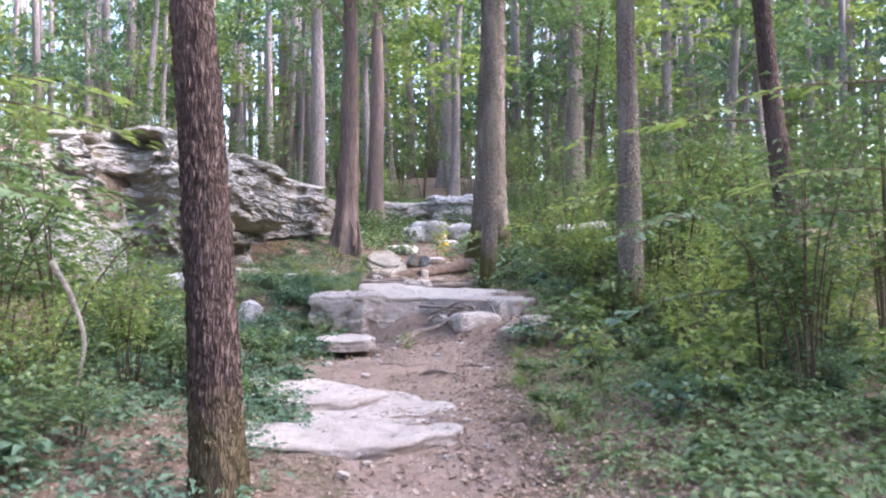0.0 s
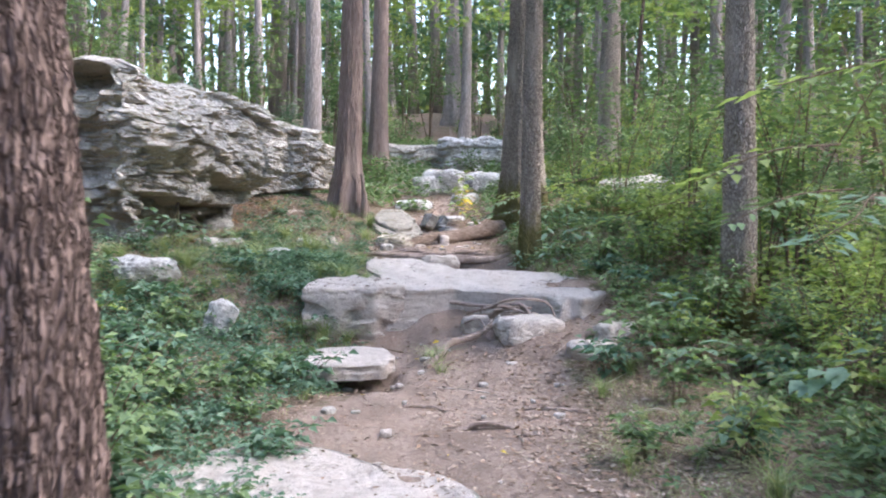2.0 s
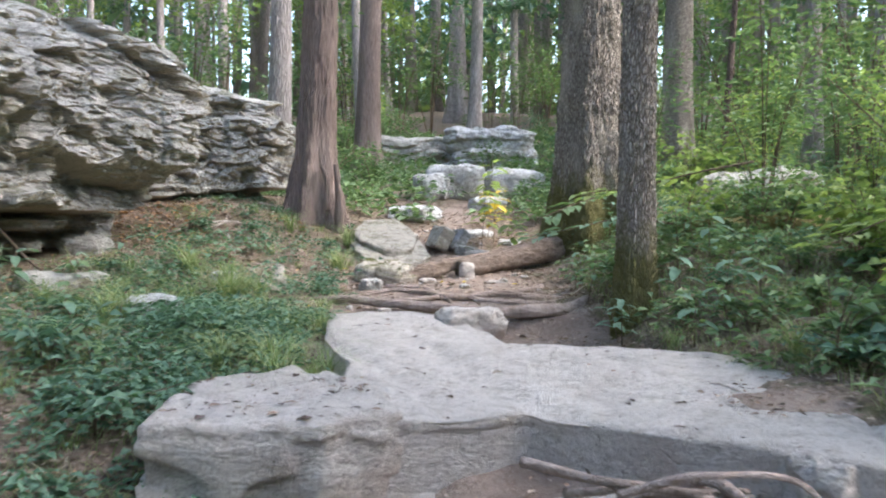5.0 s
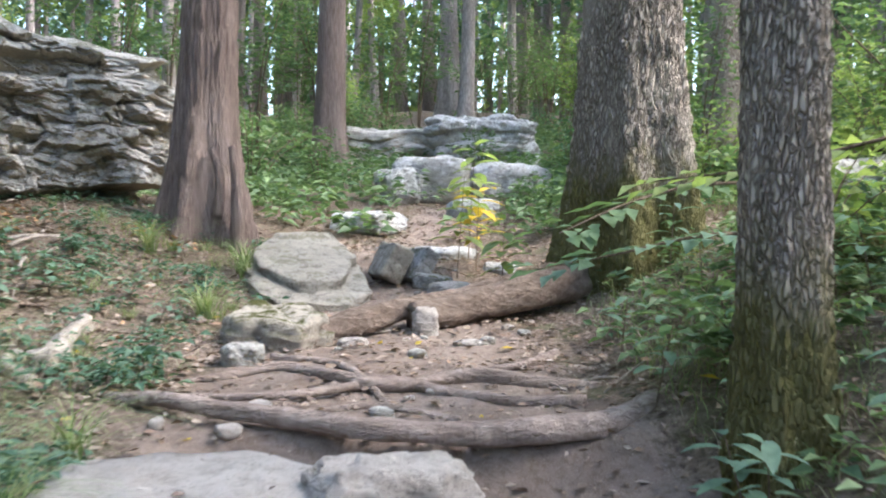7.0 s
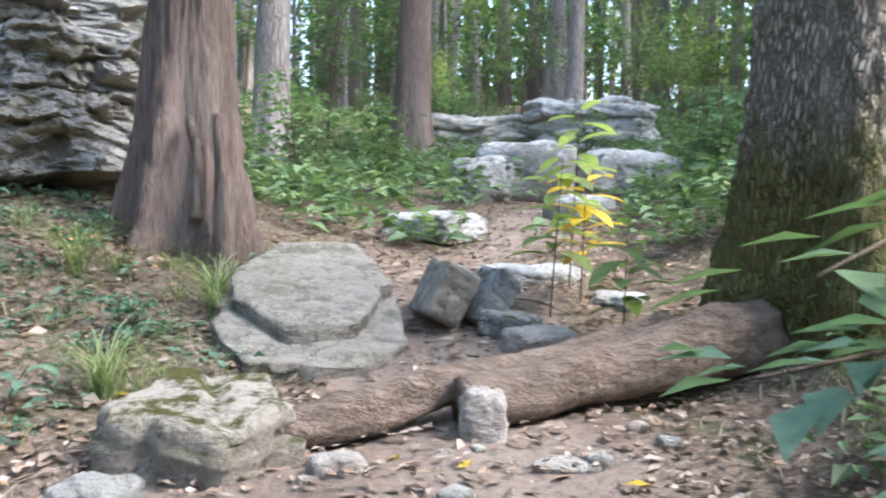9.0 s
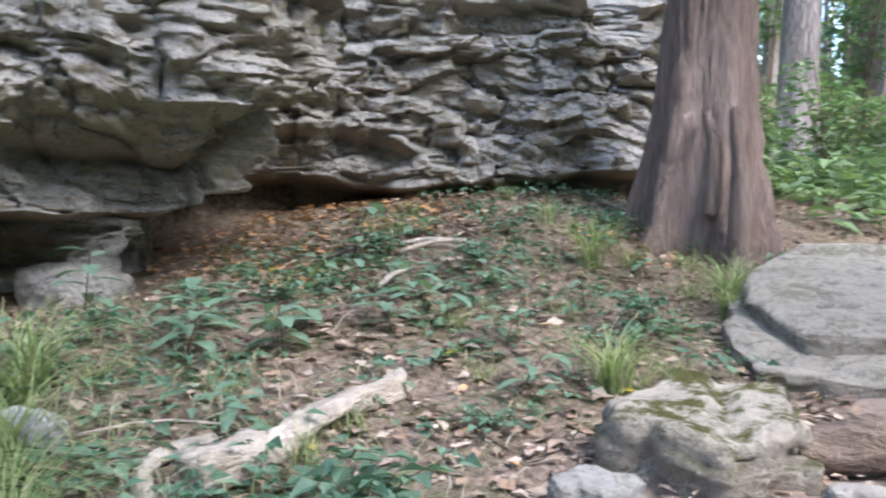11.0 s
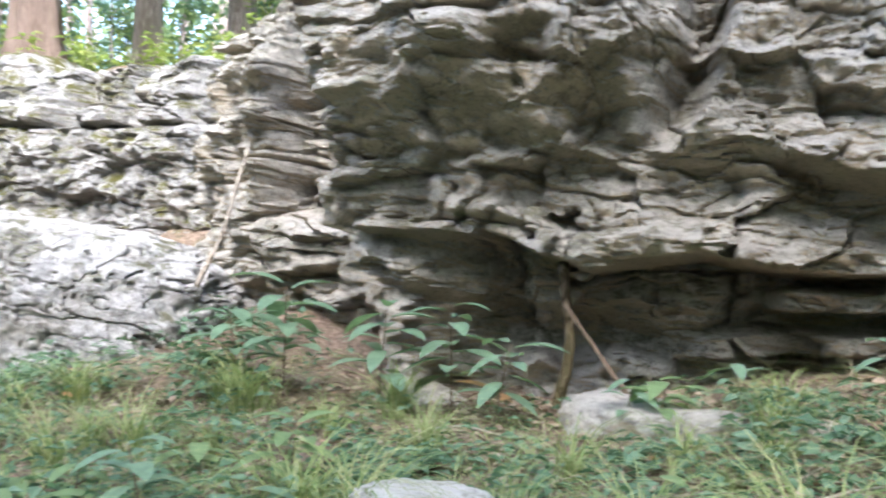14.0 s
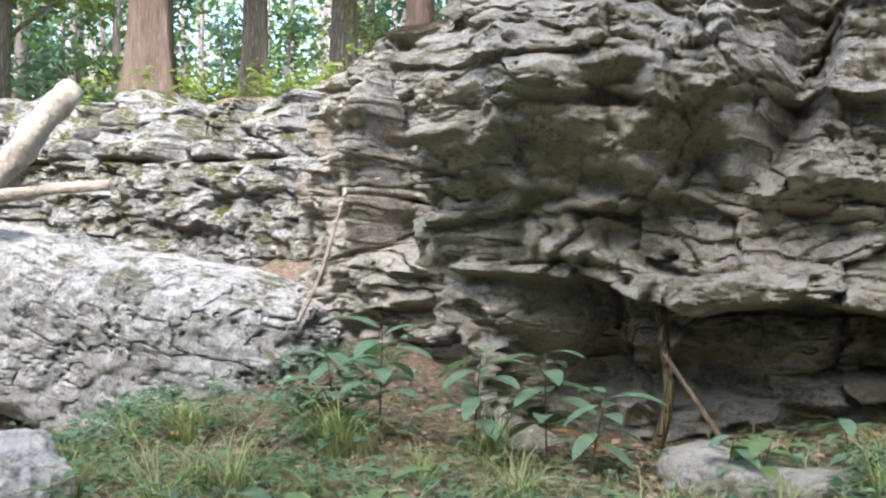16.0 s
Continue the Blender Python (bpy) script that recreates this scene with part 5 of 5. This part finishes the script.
strand("mossy_log", [(1.5, 16.9, 0.1), (2.4, 17.1, 0.14), (3.4, 17.0, 0.1)], 0.1, 0.09, "mossy fallen log behind the slender oak", "log", BARK_OAK, n=30, segs=16, seed=23)
strand("deadwood", [(-2.0, 16.5, 0.02), (-2.0, 16.75, 0.05), (-2.08, 17.1, 0.04), (-2.16, 17.5, 0.05)], 0.055, 0.035, "bleached broken branch lying in the litter", "branch", DEADWOOD, n=40, segs=14, seed=24, rough=0.7)
strand("deadwood", [(-1.95, 16.35, 0.02), (-2.1, 16.45, 0.03), (-2.15, 16.7, 0.02)], 0.03, 0.02, "short tan piece of rotten wood in the litter", "branch", DEADWOOD, seed=25)
strand("dead_branch", [(-4.5, 11.2, 1.75), (-4.95, 11.75, 2.1), (-5.5, 11.85, 2.6), (-5.9, 11.8, 2.85)], 0.085, 0.085, "thick bleached bare branch leaning on the low rock wall", "branch", DEADWOOD, n=40, segs=14, seed=26, level=False)
strand("dead_branch", [(-4.75, 11.5, 1.95), (-5.1, 12.0, 2.1), (-5.3, 12.4, 2.15)], 0.05, 0.03, "grey side branch leaning on the low rock wall", "branch", DEADWOOD, seed=27, level=False)
for x, y, dx, dy in ((-3.1, 18.5, 0.34, 0.18), (-3.0, 18.42, 0.2, 0.3), (-3.35, 18.2, 0.3, 0.34), (-2.75, 18.0, -0.05, 0.22)):
    strand("stick", [(x, y, 0.03), (x + dx / 2, y + dy / 2, 0.05), (x + dx, y + dy, 0.04)], 0.014, 0.008, "bleached white stick in the dead leaves", "stick", DEADWOOD, n=8, segs=6, seed=51, group="sticks on the ground")
strand("leaning_stick", [(-4.75, 13.75, 0.3), (-4.85, 13.85, 0.6), (-4.95, 13.95, 1.0)], 0.014, 0.01, "thin grey stick leaning in a cleft of the rock", "stick", DEADWOOD, seed=28)
strand("dead_branch", [(-2.42, 5.6, 1.3), (-2.3, 5.55, 1.1), (-2.2, 5.5, 0.85), (-2.22, 5.5, 0.55)], 0.02, 0.01, "bleached hanging twig among the leaves", "branch", DEADWOOD, seed=36)
strand("stub", [(-3.98, 15.5, -0.02), (-4.0, 15.52, 0.3), (-3.98, 15.5, 0.62)], 0.026, 0.022, "dark dead stem standing in the hollow under the rock", "branch", BARK_DARK, seed=29)
strand("stick", [(-3.5, 15.75, 0.05), (-3.65, 15.65, 0.2), (-3.8, 15.5, 0.45)], 0.012, 0.008, "thin dark stick slanting under the rock", "stick", TWIG, seed=30)
strand("stub", [(-1.96, 19.6, 0.25), (-1.93, 19.56, 0.55), (-1.99, 19.62, 0.74)], 0.045, 0.025, "split dead stub at the foot of the cedar", "branch", BARK_CEDAR, n=30, segs=12, seed=31)
strand("stub", [(-1.83, 19.56, -0.05), (-1.82, 19.54, 0.5), (-1.86, 19.6, 0.8)], 0.055, 0.03, "split reddish stub at the foot of the cedar", "branch", BARK_CEDAR, n=30, segs=12, seed=32)
rng = np.random.default_rng(88)
n_sticks = 0
while n_sticks < 150:
    x, y, a, L = rng.uniform(-3.9, 2.2), rng.uniform(6, 20), rng.uniform(0, math.pi), rng.uniform(0.1, 0.5)
    if x < float(cliff_x(y)) + 0.5 or float(trodden(x, y)) > 0.5 and rng.uniform() < 0.7:
        continue
    dx, dy = math.cos(a) * L, math.sin(a) * L
    strand("stick", [(x, y, 0.015), (x + dx * 0.5 + rng.uniform(-0.04, 0.04), y + dy * 0.5, 0.04), (x + dx, y + dy, 0.02)], rng.uniform(0.003, 0.009), 0.003,
           "thin dry stick lying on the forest floor", "stick", DEADWOOD if rng.uniform() < 0.35 else TWIG, n=6, segs=5, seed=n_sticks, group="sticks on the ground")
    n_sticks += 1
n_stones = 0
while n_stones < 90:
    x, y = rng.uniform(-1.6, 1.4), rng.uniform(5, 20.5)
    if float(trodden(x, y)) < 0.15:
        continue
    s = rng.uniform(0.03, 0.1)
    boulder("pebble", x, y, float(land(x, y)) - s * 0.2, (s, s * rng.uniform(0.6, 1), s * 0.6), "small stone lying on the trodden soil", 200 + n_stones, SLAB if rng.uniform() < 0.6 else ROCK,
            rz=rng.uniform(0, 180), n=8, group="small stones on the path")
    n_stones += 1


# ---- plants with single large leaves ----
def seedling(x, y, height, count, size, material, label, seed, orange=0):
    rng = np.random.default_rng(seed)
    z = float(land(x, y))
    t = root_at("leafy_seedling", x, y, z, label, "plant")
    lean = rng.uniform(-0.08, 0.08, 2)
    pts = smooth_line([(0, 0, -0.03), (lean[0] * 0.5, lean[1] * 0.5, height * 0.5), (lean[0], lean[1], height)], 8)
    v, f = tube(pts, np.linspace(0.005, 0.002, 8), 5)
    child("stem", mesh_from("stem", v, f, TWIG), t)
    for i in range(count):
        u = 0.35 + 0.65 * (i + 1) / count
        at_stem = np.array([np.interp(u, np.linspace(0, 1, 8), pts[:, c]) for c in range(3)])
        a = i * 2.4 + seed
        L = size * rng.uniform(0.75, 1.25)
        al = np.array([[math.cos(a), math.sin(a), rng.uniform(-0.15, 0.5)]])
        s = np.linspace(0, 1, 7)[:, None]
        w = 0.5 * np.sin(math.pi * np.clip(s * 0.92 + 0.08, 0, 1)) ** 0.8 * L * 0.42
        side = np.cross(al[0], (0, 0, 1.0))
        side /= np.linalg.norm(side)
        mid = at_stem + al[0] * (0.02 + s * L) + np.array((0, 0, 1.0)) * (-0.35 * L * s**2)
        rows = np.stack([mid - side * w + np.array((0, 0, 0.2)) * w, mid, mid + side * w + np.array((0, 0, 0.2)) * w], 1).reshape(-1, 3)
        child("leaf", mesh_from("leaf", rows, grid_faces(7, 3), LEAF_ORANGE if i < orange else material), t, "withered orange leaf" if i < orange else "")
    return t


for i, (x, y, h, n, s, o) in enumerate(((-3.95, 14.35, 0.46, 14, 0.2, 0), (-4.0, 14.15, 0.36, 12, 0.17, 0), (-3.85, 14.75, 0.42, 14, 0.19, 0), (-3.75, 15.05, 0.46, 14, 0.2, 1), (-3.6, 15.2, 0.34, 12, 0.18, 1),
                                        (-3.4, 15.65, 0.22, 7, 0.12, 0), (-3.45, 16.1, 0.2, 7, 0.12, 0), (-3.3, 16.5, 0.24, 8, 0.12, 0), (-3.3, 17.0, 0.28, 8, 0.12, 0),
                                        (-2.75, 14.2, 0.24, 9, 0.14, 0), (-2.6, 14.45, 0.18, 7, 0.13, 0), (-2.2, 14.6, 0.2, 7, 0.13, 2), (-2.4, 14.9, 0.16, 6, 0.12, 2), (-2.9, 17.2, 0.22, 9, 0.12, 0),
                                        (-2.7, 17.0, 0.2, 8, 0.13, 0), (-2.5, 18.3, 0.12, 7, 0.1, 0), (-2.1, 18.0, 0.12, 7, 0.09, 0), (-2.4, 18.0, 0.14, 7, 0.1, 0), (-3.2, 18.3, 0.28, 8, 0.11, 0),
                                        (1.0, 15.0, 0.4, 10, 0.15, 0), (1.2, 14.8, 0.35, 9, 0.16, 0), (0.9, 14.4, 0.3, 8, 0.14, 0), (-2.55, 17.31, 0.2, 12, 0.13, 0), (-2.65, 17.5, 0.18, 10, 0.12, 0), (-2.45, 17.75, 0.14, 10, 0.12, 0), (-2.6, 18.05, 0.14, 10, 0.12, 0), (1.76, 10.68, 0.3, 9, 0.26, 0), (1.73, 11.7, 0.35, 9, 0.24, 0), (0.55, 16.2, 0.35, 10, 0.12, 0), (1.3, 15.4, 0.5, 12, 0.15, 0))):
    seedling(x, y, h, n, s, LEAF_COOL, "upright woodland seedling with large pointed leaves" if not o else "woodland seedling with green and withered orange leaves", 300 + i, o)
rng = np.random.default_rng(350)
for i in range(9):
    seedling(rng.uniform(-3.1, -1.7), rng.uniform(16.3, 19.4), rng.uniform(0.1, 0.2), 8, rng.uniform(0.08, 0.12), LEAF_COOL, "small seedling with blue-green leaves in the litter", 360 + i)
for i in range(12):
    seedling(rng.uniform(-3.6, -2.3), rng.uniform(13.3, 16.2), rng.uniform(0.12, 0.24), 8, rng.uniform(0.1, 0.15), LEAF_MID, "small seedling with broad pale green leaves", 380 + i)
for i in range(16):
    seedling(rng.uniform(0.55, 1.5), rng.uniform(14.3, 18.2), rng.uniform(0.2, 0.45), 11, rng.uniform(0.1, 0.15), LEAF_COOL, "leafy seedling at the edge of the path", 400 + i)
for i, (x, y, h, m) in enumerate(((-0.15, 19.3, 0.75, LEAF_SUN), (0.0, 19.5, 0.6, LEAF_YELLOW), (0.15, 18.9, 0.5, LEAF_SUN), (-0.05, 19.8, 0.9, LEAF_SUN))):
    seedling(x, y, h, 20, 0.19, m, "young plant with yellowing leaves beside the narrow path", 340 + i)


# ---- leafy branches ----
def branch(points, label, seed, count=34, size=0.16, material=None):
    """A thin branch that reaches in from the side with two rows of large flat leaves."""
    rng = np.random.default_rng(seed)
    p = smooth_line([(x, y, z) for x, y, z in points], 20)
    t = root_at("leafy_branch", *p[0], label, "branch")
    q = p - p[0]
    v, f = tube(q, np.linspace(0.012, 0.003, 20), 6)
    child("twig", mesh_from("twig", v, f, TWIG), t)
    for i in range(count):
        u = rng.uniform(0.25, 1)
        at_twig = np.array([np.interp(u, np.linspace(0, 1, 20), q[:, c]) for c in range(3)])
        d = q[-1] / np.linalg.norm(q[-1])
        side = np.cross(d, (0, 0, 1.0)) * (1 if i % 2 else -1)
        al = (side + d * 0.7 + (0, 0, rng.uniform(-0.3, 0.15)))[None]
        off = al * rng.uniform(0.0, 0.16)
        L = np.array([size * rng.uniform(0.7, 1.25)])
        lv, lf = leaves(at_twig[None] + off, al, np.array([[rng.normal(0, 0.15), rng.normal(0, 0.15), 1.0]]), L, L * 0.45, 0.12, 0.1)
        child("leaf", mesh_from("leaf", lv, lf, material or LEAF_COOL), t)


branch([(1.3, 17.2, 1.75), (0.9, 16.9, 1.72), (0.5, 16.6, 1.62), (0.2, 16.4, 1.5)], "thin branch with flat yellow-green leaves before the large oak", 401, 40, 0.15, LEAF_MID)
branch([(1.4, 16.6, 1.45), (0.9, 16.5, 1.5), (0.4, 16.5, 1.4), (0.1, 16.4, 1.35)], "thin branch with cool green leaves beside the path", 402, 36, 0.14)
branch([(1.8, 16.0, 1.95), (1.3, 15.9, 1.85), (0.9, 16.0, 1.75), (0.5, 16.2, 1.7)], "thin branch with flat yellow-green leaves before the large oak", 403, 30, 0.15, LEAF_SUN)
branch([(2.9, 10.0, 1.6), (2.4, 9.2, 1.6), (2.0, 8.6, 1.45), (1.6, 8.3, 1.3)], "thin branch with large cool green leaves over the path side", 404, 30, 0.16)
branch([(3.2, 8.0, 0.8), (2.6, 8.0, 0.85), (2.0, 8.1, 0.75), (1.6, 8.2, 0.6)], "low branch with broad blue-green leaves", 405, 26, 0.2)


for i, (tip, base, m) in enumerate((((-1.75, 5.1, 1.75), (-3.3, 5.6, 2.1), LEAF_SUN), ((-2.1, 5.6, 2.1), (-3.6, 6.0, 2.3), LEAF_SUN), ((-2.0, 4.6, 1.35), (-3.2, 5.0, 1.6), LEAF_MID), ((-2.3, 6.4, 1.5), (-3.7, 6.8, 1.9), LEAF_MID),
                                    ((1.5, 5.6, 1.95), (3.0, 6.1, 2.3), LEAF_SUN), ((1.9, 6.0, 1.5), (3.3, 6.5, 1.75), LEAF_SUN), ((1.1, 7.6, 2.1), (2.8, 8.0, 2.35), LEAF_SUN), ((2.3, 6.8, 1.25), (3.5, 7.2, 1.5), LEAF_MID),
                                    ((1.3, 9.4, 1.7), (2.5, 9.9, 2.0), LEAF_SUN), ((1.9, 10.6, 1.4), (3.2, 11.2, 1.7), LEAF_MID), ((2.0, 12.6, 1.6), (3.3, 13.2, 1.9), LEAF_SUN), ((1.7, 14.4, 1.35), (2.9, 14.8, 1.6), LEAF_SUN))):
    mid = [(a + b) / 2 for a, b in zip(tip, base)]
    branch([base, (mid[0], mid[1], mid[2] + 0.08), tip], "thin branch with flat sprays of green leaves reaching over the undergrowth", 420 + i, 34, 0.15, m)


# ---- from the plan to metres ----
for me in bpy.data.meshes:
    me.transform(Matrix.Scale(PLAN, 4))
for ob in scene.objects:
    if ob.type in ("MESH", "EMPTY"):
        ob.location = ob.location * PLAN
